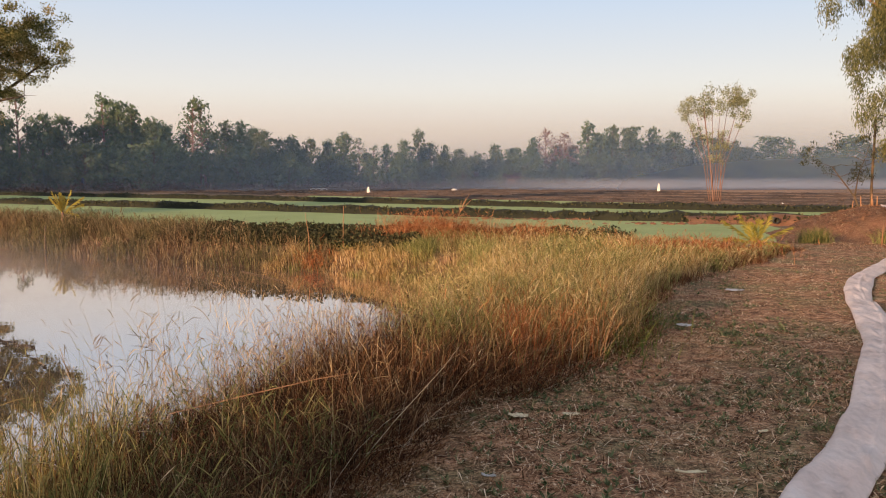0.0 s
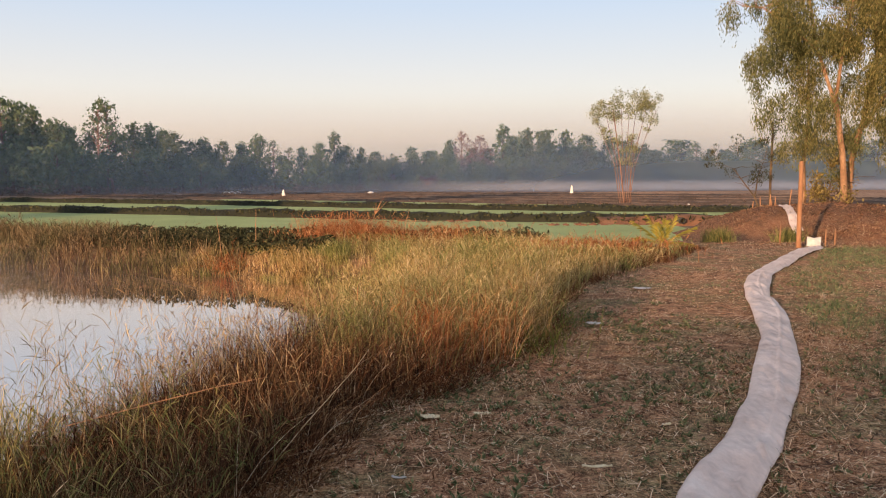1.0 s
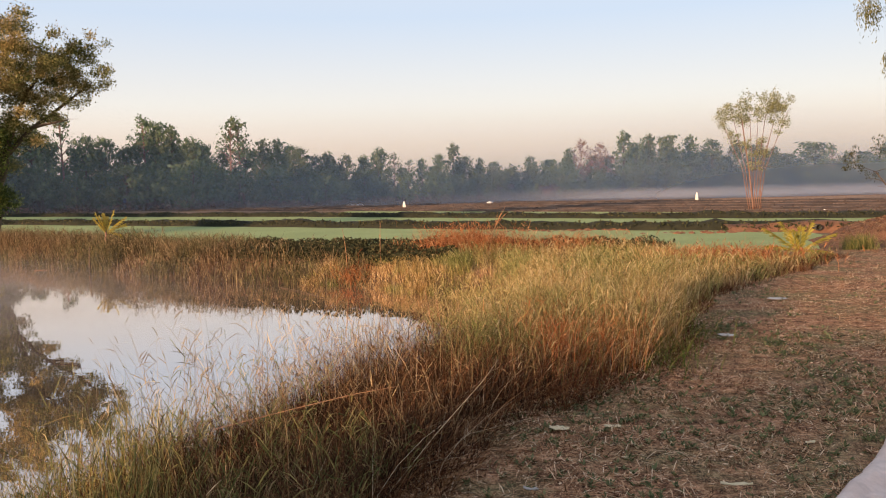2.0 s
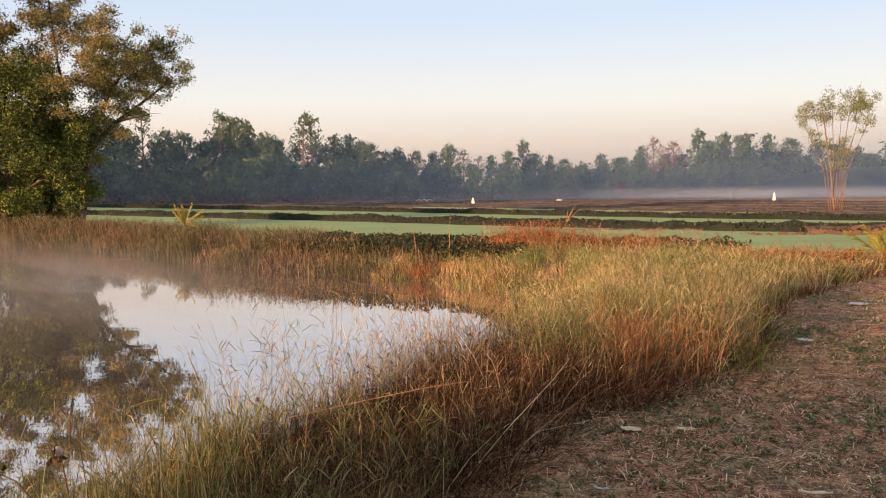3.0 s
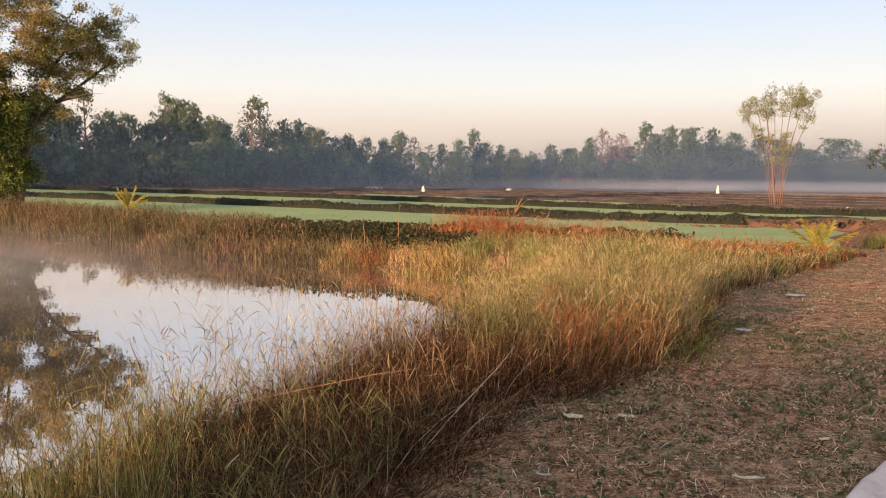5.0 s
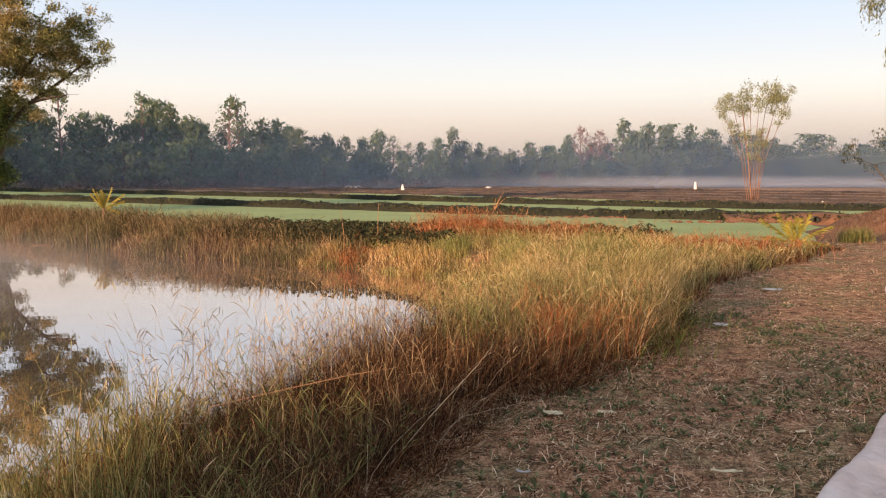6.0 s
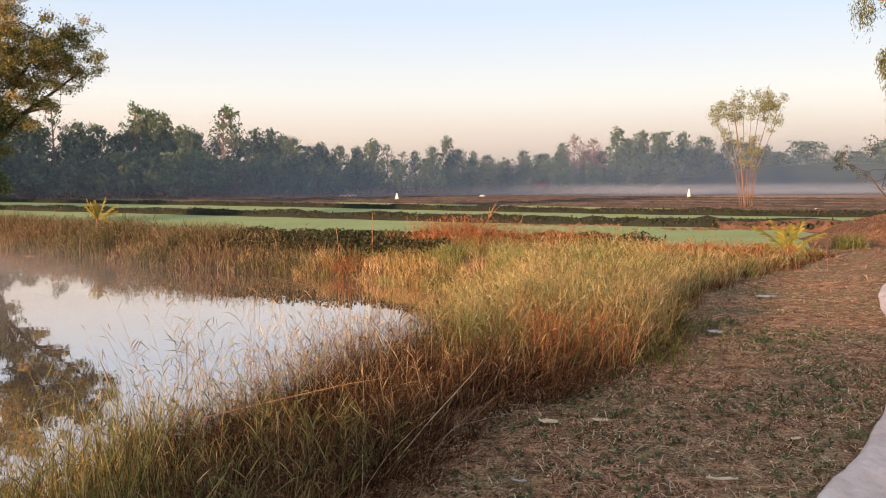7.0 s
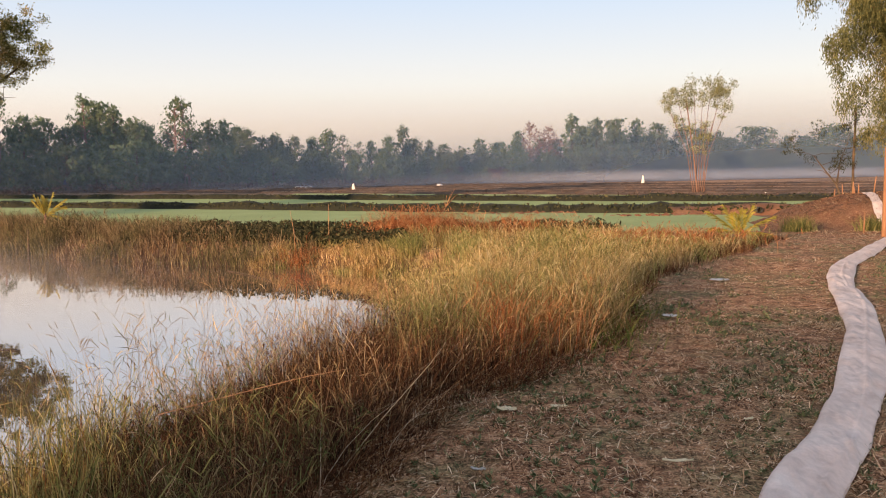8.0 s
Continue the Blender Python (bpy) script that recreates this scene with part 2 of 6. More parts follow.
def ground_material():
    m, nd, ln, out = nodes_of("ground_soil")
    p = nd.new("ShaderNodeBsdfPrincipled")
    soil = ramp(nd, [(0.39, (0.055, 0.027, 0.018)), (0.47, (0.22, 0.108, 0.064)), (0.55, (0.46, 0.25, 0.15)), (0.63, (0.72, 0.47, 0.32))])
    ln.new(noise_tex(nd, ln, 5.5, 8, 0.82), soil.inputs[0])
    turf = ramp(nd, [(0.38, (0.045, 0.04, 0.024)), (0.5, (0.18, 0.15, 0.08)), (0.64, (0.48, 0.37, 0.21))])
    ln.new(noise_tex(nd, ln, 9, 5, 0.7), turf.inputs[0])
    where = ramp(nd, [(0.46, (0, 0, 0)), (0.60, (1, 1, 1))])
    ln.new(noise_tex(nd, ln, 0.9, 5, 0.65), where.inputs[0])
    near = mix_rgb(nd, ln, where.outputs[0], soil.outputs[0], turf.outputs[0])
    # the paddies out to the woods: dark stubble with dry strips along the levees, lightened for haze
    far = ramp(nd, [(0.30, (0.12, 0.092, 0.07)), (0.5, (0.22, 0.16, 0.12)), (0.66, (0.35, 0.24, 0.18)), (0.8, (0.46, 0.32, 0.23))])
    ln.new(noise_tex(nd, ln, 0.16, 6, 0.7, (0.35, 1.0, 1.0)), far.inputs[0])
    g = nd.new("ShaderNodeNewGeometry")
    s = nd.new("ShaderNodeSeparateXYZ")
    ln.new(g.outputs["Position"], s.inputs[0])
    mr = nd.new("ShaderNodeMapRange")
    mr.inputs["From Min"].default_value, mr.inputs["From Max"].default_value = 24, 34
    ln.new(s.outputs["Y"], mr.inputs[0])
    # a dry pinkish field out beyond the clump of stems
    dry = ramp(nd, [(0.35, (0.27, 0.165, 0.115)), (0.65, (0.50, 0.32, 0.22))])
    ln.new(noise_tex(nd, ln, 0.2, 6, 0.7, (0.3, 1.0, 1.0)), dry.inputs[0])
    dx, dy, dm = nd.new("ShaderNodeMapRange"), nd.new("ShaderNodeMapRange"), nd.new("ShaderNodeMath")
    dx.inputs["From Min"].default_value, dx.inputs["From Max"].default_value = 8, 26
    dy.inputs["From Min"].default_value, dy.inputs["From Max"].default_value = 58, 72
    dm.operation = "MULTIPLY"
    ln.new(s.outputs["X"], dx.inputs[0])
    ln.new(s.outputs["Y"], dy.inputs[0])
    ln.new(dx.outputs[0], dm.inputs[0])
    ln.new(dy.outputs[0], dm.inputs[1])
    outer = mix_rgb(nd, ln, dm.outputs[0], far.outputs[0], dry.outputs[0])
    col = mix_rgb(nd, ln, mr.outputs[0], near, outer)
    red = ramp(nd, [(0.3, (0.07, 0.04, 0.028)), (0.5, (0.15, 0.075, 0.05)), (0.75, (0.27, 0.13, 0.08))])
    ln.new(noise_tex(nd, ln, 1.8, 6, 0.7), red.inputs[0])
    far_off = nd.new("ShaderNodeVectorMath")
    far_off.operation = "DISTANCE"
    ln.new(g.outputs["Position"], far_off.inputs[0])
    far_off.inputs[1].default_value = (14.0, 23.2, 0)
    mm = nd.new("ShaderNodeMapRange")
    mm.inputs["From Min"].default_value, mm.inputs["From Max"].default_value = 6.2, 4.2
    ln.new(far_off.outputs["Value"], mm.inputs[0])
    col = mix_rgb(nd, ln, mm.outputs[0], col, red.outputs[0])
    fine = noise_tex(nd, ln, 45, 4, 0.7)
    fr = ramp(nd, [(0.38, (0.2, 0.2, 0.2)), (0.62, (1.6, 1.55, 1.45))])
    ln.new(fine, fr.inputs[0])
    col = mix_rgb(nd, ln, 0.75, col, fr.outputs[0], "MULTIPLY")
    # chopped straw trodden into the soil
    for stretch, scale in (((1.0, 3.2, 1.0), 34), ((3.0, 1.0, 1.0), 30), ((1.6, 1.6, 1.0), 60)):
        fleck = ramp(nd, [(0.60, (0, 0, 0)), (0.68, (1, 1, 1))])
        ln.new(noise_tex(nd, ln, scale, 2, 0.5, stretch), fleck.inputs[0])
        ff = nd.new("ShaderNodeMath")
        ff.operation = "MULTIPLY"
        inv = nd.new("ShaderNodeMath")
        inv.operation = "SUBTRACT"
        inv.inputs[0].default_value = 0.75
        ln.new(mr.outputs[0], inv.inputs[1])
        inv.use_clamp = True
        ln.new(fleck.outputs[0], ff.inputs[0])
        ln.new(inv.outputs[0], ff.inputs[1])
        col = mix_rgb(nd, ln, ff.outputs[0], col, (0.60, 0.38, 0.225))
    wet = nd.new("ShaderNodeMapRange")
    wet.inputs["From Min"].default_value, wet.inputs["From Max"].default_value = -0.12, -0.42
    ln.new(s.outputs["Z"], wet.inputs[0])
    notfar = nd.new("ShaderNodeMath")
    notfar.operation = "MULTIPLY"
    notfar.use_clamp = True
    ln.new(wet.outputs[0], notfar.inputs[0])
    ln.new(inv.outputs[0], notfar.inputs[1])
    col = mix_rgb(nd, ln, notfar.outputs[0], col, (0.045, 0.032, 0.024))
    ln.new(col, p.inputs["Base Color"])
    p.inputs["Roughness"].default_value = 0.95
    p.inputs["Specular IOR Level"].default_value = 0.15
    b = nd.new("ShaderNodeBump")
    b.inputs["Strength"].default_value, b.inputs["Distance"].default_value = 0.8, 0.02
    ln.new(fine, b.inputs["Height"])
    ln.new(b.outputs[0], p.inputs["Normal"])
    ln.new(p.outputs[0], out.inputs[0])
    return m


def water_material():
    m, nd, ln, out = nodes_of("pond_water")
    p = nd.new("ShaderNodeBsdfDiffuse")
    # brown murk, brightened for the mist lying over the water
    p.inputs[0].default_value = (0.20, 0.155, 0.12, 1)
    gl = nd.new("ShaderNodeBsdfGlossy")
    # warm tint in the reflection stands for steam veiling it
    gl.inputs["Color"].default_value, gl.inputs["Roughness"].default_value = (1.0, 0.905, 0.84, 1), 0.012
    fr = nd.new("ShaderNodeFresnel")
    fr.inputs[0].default_value = 4.2
    b = nd.new("ShaderNodeBump")
    b.inputs["Strength"].default_value, b.inputs["Distance"].default_value = 0.05, 0.02
    ln.new(noise_tex(nd, ln, 1.6, 2, 0.5, (0.6, 1.6, 1)), b.inputs["Height"])
    ln.new(b.outputs[0], gl.inputs["Normal"])
    gloss = nd.new("ShaderNodeMapRange")
    gloss.inputs["To Min"].default_value = 0.55
    ln.new(fr.outputs[0], gloss.inputs[0])
    mx = nd.new("ShaderNodeMixShader")
    ln.new(gloss.outputs[0], mx.inputs[0])
    ln.new(p.outputs[0], mx.inputs[1])
    ln.new(gl.outputs[0], mx.inputs[2])
    ln.new(mx.outputs[0], out.inputs[0])
    return m


def mist_material(name, low, high, density, colour, size, fade=0.25, x_from=None, x_full=None, back=0.0):
    """Mist as thin veils: density falls from the height low to high, and drifts in banks."""
    m, nd, ln, out = nodes_of(name)
    fwd, rev, t = nd.new("ShaderNodeBsdfTranslucent"), nd.new("ShaderNodeBsdfDiffuse"), nd.new("ShaderNodeBsdfTransparent")
    fwd.inputs[0].default_value = rev.inputs[0].default_value = (*colour, 1)
    d = nd.new("ShaderNodeMixShader")
    d.inputs[0].default_value = back
    ln.new(fwd.outputs[0], d.inputs[1])
    ln.new(rev.outputs[0], d.inputs[2])
    g = nd.new("ShaderNodeNewGeometry")
    s = nd.new("ShaderNodeSeparateXYZ")
    ln.new(g.outputs["Position"], s.inputs[0])
    mr = nd.new("ShaderNodeMapRange")
    mr.interpolation_type = "SMOOTHSTEP"
    for k, v in (("From Min", low), ("From Max", high), ("To Min", density), ("To Max", 0.0)):
        mr.inputs[k].default_value = v
    ln.new(s.outputs["Z"], mr.inputs[0])
    n = nd.new("ShaderNodeMapRange")
    for k, v in (("From Min", 0.3), ("From Max", 0.7), ("To Min", fade), ("To Max", 1.0)):
        n.inputs[k].default_value = v
    ln.new(noise_tex(nd, ln, 1.0 / size, 3, 0.5, (1, 1, 3)), n.inputs[0])
    mul = nd.new("ShaderNodeMath")
    mul.operation = "MULTIPLY"
    ln.new(mr.outputs[0], mul.inputs[0])
    ln.new(n.outputs[0], mul.inputs[1])
    thick = mul.outputs[0]
    if x_from is not None:
        xr = nd.new("ShaderNodeMapRange")
        xr.interpolation_type = "SMOOTHSTEP"
        xr.inputs["From Min"].default_value, xr.inputs["From Max"].default_value = x_from, x_full
        ln.new(s.outputs["X"], xr.inputs[0])
        m2 = nd.new("ShaderNodeMath")
        m2.operation = "MULTIPLY"
        ln.new(thick, m2.inputs[0])
        ln.new(xr.outputs[0], m2.inputs[1])
        thick = m2.outputs[0]
    mx = nd.new("ShaderNodeMixShader")
    ln.new(thick, mx.inputs[0])
    ln.new(t.outputs[0], mx.inputs[1])
    ln.new(d.outputs[0], mx.inputs[2])
    ln.new(mx.outputs[0], out.inputs[0])
    return m


M_GROUND, M_WATER = ground_material(), water_material()


# ---- mesh helpers ----
class Geo:
    """Collects vertices and faces for one mesh."""

    def __init__(self):
        self.v, self.f = [], []

    def add(self, verts, faces):
        n = len(self.v)
        self.v.extend(verts)
        self.f.extend([tuple(i + n for i in f) for f in faces])

    def tube(self, pts, radii, segs=6, cap=True):
        pts = [Vector(p) for p in pts]
        rings, n0 = [], len(self.v)
        side = Vector((1, 0, 0))
        for i, p in enumerate(pts):
            d = (pts[min(i + 1, len(pts) - 1)] - pts[max(i - 1, 0)]).normalized()
            a = (side - d * side.dot(d))
            a = a.normalized() if a.length > 0.05 else d.orthogonal().normalized()
            b = d.cross(a)
            side = a
            self.v.extend([tuple(p + (a * math.cos(k * math.tau / segs) + b * math.sin(k * math.tau / segs)) * radii[i]) for k in range(segs)])
        for i in range(len(pts) - 1):
            for k in range(segs):
                q, r = n0 + i * segs, (k + 1) % segs
                self.f.append((q + k, q + r, q + segs + r, q + segs + k))
        if cap:
            self.f.append(tuple(n0 + (len(pts) - 1) * segs + k for k in range(segs)))
            self.f.append(tuple(n0 + segs - 1 - k for k in range(segs)))

    def mesh(self, name, material, smooth=True):
        me = bpy.data.meshes.new(name)
        me.from_pydata(self.v, [], self.f)
        me.materials.append(material)
        if smooth:
            me.polygons.foreach_set("use_smooth", [True] * len(me.polygons))
        me.update()
        return me


def array_mesh(name, verts, faces, material):
    """Mesh from numpy arrays; faces is (n, 3) or (n, 4)."""
    me = bpy.data.meshes.new(name)
    k = faces.shape[1]
    me.vertices.add(len(verts))
    me.vertices.foreach_set("co", np.asarray(verts, dtype=np.float32).ravel())
    me.loops.add(faces.size)
    me.loops.foreach_set("vertex_index", faces.astype(np.int32).ravel())
    me.polygons.add(len(faces))
    me.polygons.foreach_set("loop_start", np.arange(len(faces), dtype=np.int32) * k)
    me.materials.append(material)
    me.update(calc_edges=True)
    me.validate()
    return me


def part(name, mesh, parent, label=""):
    ob = new(name, mesh)
    ob.parent = parent
    return tagged(ob, label)


def base(name, x, y, z, label, category, group="", kind=""):
    e = new(name)
    e.empty_display_size = 0.2
    e.location = (x, y, z)
    return tagged(e, label, category, group, kind)


def blade_mesh(name, roots, height, width, lean, material, rng, segs=3, droop=0.5, lean_dir=None):
    """Grass blades: tapering bent ribbons on the roots (n, 3)."""
    n = len(roots)
    az = rng.uniform(0, math.tau, n)
    bend = rng.normal(0, 1, (n, 2)) * lean
    if lean_dir is not None:
        bend = bend + np.asarray(lean_dir)
    side = np.stack([np.cos(az), np.sin(az), np.zeros(n)], 1)
    h = np.asarray(height) * np.ones(n)
    w = np.asarray(width) * np.ones(n)
    vs = []
    for i in range(segs + 1):
        u = i / segs
        off = np.zeros((n, 3))
        off[:, :2] = bend * (h * u ** (1.0 + droop))[:, None]
        off[:, 2] = h * u * (1 - 0.35 * droop * u * np.clip(np.hypot(bend[:, 0], bend[:, 1]), 0, 1.4))
        c = roots + off
        ww = (w * (1 - u) ** 0.7 * 0.5 + 0.0004)[:, None]
        vs += [c - side * ww, c + side * ww]
    v = np.stack(vs, 1).reshape(-1, 3)
    k = 2 * (segs + 1)
    f = np.array([[2 * i, 2 * i + 1, 2 * i + 3, 2 * i + 2] for i in range(segs)])
    faces = (np.arange(n)[:, None, None] * k + f[None]).reshape(-1, 4)
    return array_mesh(name, v, faces, material)


def leaf_mesh(name, centres, size, material, rng, hang=0.0, aspect=0.45):
    """Leaves: one folded diamond each, turned at random, hanging by the amount hang."""
    n = len(centres)
    d = rng.normal(0, 1, (n, 3))
    d[:, 2] -= hang * 2.0
    d /= np.linalg.norm(d, axis=1)[:, None]
    s = np.cross(d, rng.normal(0, 1, (n, 3)))
    s /= np.linalg.norm(s, axis=1)[:, None]
    L = (size * rng.uniform(0.6, 1.3, n))[:, None]
    up = np.cross(d, s)
    a, c = centres - d * L * 0.5, centres + d * L * 0.5
    b, e = centres + s * L * aspect * 0.5 + up * L * 0.06, centres - s * L * aspect * 0.5 + up * L * 0.06
    v = np.stack([a, b, c, e], 1).reshape(-1, 3)
    faces = np.arange(n * 4).reshape(-1, 4)
    return array_mesh(name, v, faces, material)


def sprays(rng, centres, radii, twigs_per, leaves_per, spread=0.13, hang=0.0, flat=0.8):
    """Leaves in many small sprays, scattered through uneven clumps."""
    out = []
    for c, r in zip(centres, radii):
        k = max(4, int(twigs_per * r * r))
        d = rng.normal(0, 1, (k, 3))
        ln_ = np.linalg.norm(d, axis=1)[:, None]
        d = d / ln_ * (rng.random((k, 1)) ** 0.45) * r
        d[:, 2] *= flat
        tip = np.repeat(np.asarray(c) + d, leaves_per, axis=0)
        e = rng.normal(0, spread, tip.shape)
        if hang:
            e[:, 2] = -np.abs(rng.normal(0, hang, len(tip)))
            e[:, :2] *= 0.55
        out.append(tip + e)
    return np.concatenate(out)


# ---- plan ----
POND = [(-6, -14), (-3.0, -4), (-2.3, 1.5), (-2.6, 3.2), (-2.65, 4.4), (-2.42, 5.0), (-2.1, 5.5), (-1.75, 6.2), (-1.1, 7.4), (-0.45, 9), (-0.2, 11.5), (0.0, 14.1), (-0.2, 16.2), (-3.0, 18.6),
        (-5.5, 19.7), (-8.8, 21.3), (-11.6, 23.8), (-15.5, 26.7), (-19.3, 29.4), (-25, 32.0), (-34, 30), (-38, 12), (-32, -10)]
EDGE = [(-60, 47), (-25, 36), (-15, 31.0), (-9, 26.3), (-4, 24.0), (0, 22.6), (5, 21.6), (9.3, 21.2), (10.5, 26), (16, 33), (60, 34)]
PATHSIDE = [(-0.9, -3), (-0.7, 2), (-0.5, 3.9), (-0.28, 4.75), (0.0, 5.5), (0.5, 6.15), (1.25, 7.0), (1.85, 8.1), (2.4, 9.9), (3.4, 12.0), (5.5, 14.7), (7.6, 17.6)]
WATER_Z, FIELD_Z = -0.55, -0.3


def poly_dist(px, py, poly):
    """Signed distance to a closed polygon, positive outside."""
    px, py = np.asarray(px, float), np.asarray(py, float)
    d = np.full(px.shape, 1e9)
    inside = np.zeros(px.shape, bool)
    for (ax, ay), (bx, by) in zip(poly, poly[1:] + poly[:1]):
        ex, ey = bx - ax, by - ay
        u = np.clip(((px - ax) * ex + (py - ay) * ey) / (ex * ex + ey * ey), 0, 1)
        d = np.minimum(d, np.hypot(px - ax - u * ex, py - ay - u * ey))
        cross = (ay > py) != (by > py)
        with np.errstate(divide="ignore", invalid="ignore"):
            inside ^= cross & (px < (bx - ax) * (py - ay) / (by - ay if by != ay else 1e-9) + ax)
    return np.where(inside, -d, d)


def smooth(a, b, v):
    u = np.clip((v - a) / (b - a), 0, 1)
    return u * u * (3 - 2 * u)


def wobble(x, y):
    return 0.5 * np.sin(1.3 * x + 0.7 * y) * np.cos(0.9 * y - 0.4 * x) + 0.3 * np.sin(3.1 * x - 2.3 * y) + 0.2 * np.sin(5.7 * y + 4.1 * x)


MOUND = (13.5, 23.2)


def ground_z(x, y):
    x, y = np.asarray(x, float), np.asarray(y, float)
    d = poly_dist(x, y, POND) + 0.15 * wobble(x, y)
    edge = np.interp(x, [e[0] for e in EDGE], [e[1] for e in EDGE])
    z = -0.08 * smooth(16, 22, y) + FIELD_Z * smooth(-0.4, 1.2, y - edge) * 0.73
    z = z + 0.025 * wobble(x, y) * smooth(0.3, 2, d)
    z = np.where(d < 0.9, np.minimum(z, WATER_Z - 0.05 + smooth(-0.05, 0.9, d) * 0.58), z)
    z = np.where(d < 0, WATER_Z - 0.05 + np.maximum(d * 0.5, -1.2), z)
    u = np.hypot((x - MOUND[0]) / np.where(x < MOUND[0], 3.3, 6.0), (y - MOUND[1]) / 4.5) + 0.05 * wobble(x * 0.8, y * 0.8)
    m = np.clip(1 - u * u, 0, 1)
    return z + (0.88 + 0.05 * wobble(x * 1.7, y * 1.7)) * m ** 0.8


def scatter(rng, n, x0, x1, y0, y1, keep):
    """n points of a box, those that keep allows."""
    p = np.stack([rng.uniform(x0, x1, n), rng.uniform(y0, y1, n)], 1)
    return p[keep(p[:, 0], p[:, 1])]


def on_ground(p):
    return np.stack([p[:, 0], p[:, 1], ground_z(p[:, 0], p[:, 1])], 1)


# ---- ground ----
def build_ground():
    def axis(spans):
        out = []
        for a, b, step in spans:
            out += list(np.arange(a, b, step))
        return np.array(out + [spans[-1][1]])
    xs = axis([(-1500, -200, 130), (-200, -40, 8), (-40, -10, 1.0), (-10, 12, 0.25), (12, 26, 0.4), (26, 60, 2), (60, 200, 10), (200, 1500, 130)])
    ys = axis([(-400, -40, 40), (-40, -6, 2), (-6, 18, 0.25), (18, 34, 0.4), (34, 60, 1), (60, 220, 8), (220, 2600, 170)])
    X, Y = np.meshgrid(xs, ys)
    Z = ground_z(X, Y)
    v = np.stack([X, Y, Z], 2).reshape(-1, 3)
    nx = len(xs)
    i, j = np.meshgrid(np.arange(nx - 1), np.arange(len(ys) - 1))
    a = (j * nx + i).ravel()
    me = array_mesh("ground", v, np.stack([a, a + 1, a + nx + 1, a + nx], 1), M_GROUND)
    me.polygons.foreach_set("use_smooth", [True] * len(me.polygons))
    ob = new("ground", me)
    tagged(ob, "bare brown soil with straw and thin turf", "ground", "", "structure")
    g = Geo()
    n = len(POND)
    g.add([(x * 1.0, y, WATER_Z) for x, y in [(-45, -20), (3, -20), (3, 40), (-45, 40)]], [(0, 1, 2, 3)])
    water = new("water", g.mesh("water", M_WATER, False))
    tagged(water, "still brown pond water mirroring the morning sky", "pond", "", "structure")


build_ground()


# ---- fields and levees ----
L1 = [(-75, 81), (-20.7, 50.2), (-9.8, 44.1), (-0.9, 38.5), (6.4, 34.9), (12.8, 32.2), (26, 27.0)]
L2 = [(-75, 97), (-29.3, 71), (-13.8, 62.4), (-1.3, 53.2), (8.5, 46.9), (17.0, 43.1), (42, 33)]
L3 = [(-75, 118), (-40, 97), (-6.5, 71.7), (10.5, 57.8), (20, 50.4), (46, 33)]


def line_y(line, x):
    return np.interp(x, [p[0] for p in line], [p[1] for p in line])


def rice_field(front, back, x0, x1, label, gap=0.6):
    xs = np.arange(x0, x1, 1.0)
    lo, hi = line_y(front, xs) + 0.9, line_y(back, xs) - gap
    k = 12
    v = np.array([(x, a + (b - a) * j / k, FIELD_Z + 0.035 + 0.008 * math.sin(x * 1.7 + j)) for x, a, b in zip(xs, lo, hi) for j in range(k + 1)])
    n = len(xs)
    f = np.array([(i * (k + 1) + j, (i + 1) * (k + 1) + j, (i + 1) * (k + 1) + j + 1, i * (k + 1) + j + 1) for i in range(n - 1) for j in range(k)])
    ob = new("rice_field", array_mesh("rice_field", v, f, M_RICE))
    return tagged(ob, label, "rice field", "", "structure")


rice_field(EDGE, L1, -58, 13, "flooded paddy evenly covered with pale green young rice")
rice_field(L1, L2, -60, 24, "second paddy of pale green rice behind an earth levee", 0.5)
rice_field(L2[:1] + [(x, y + 5.5) for x, y in L2[1:]], L3, -12, 30, "narrow far paddy strip of pale green rice", 0.0)


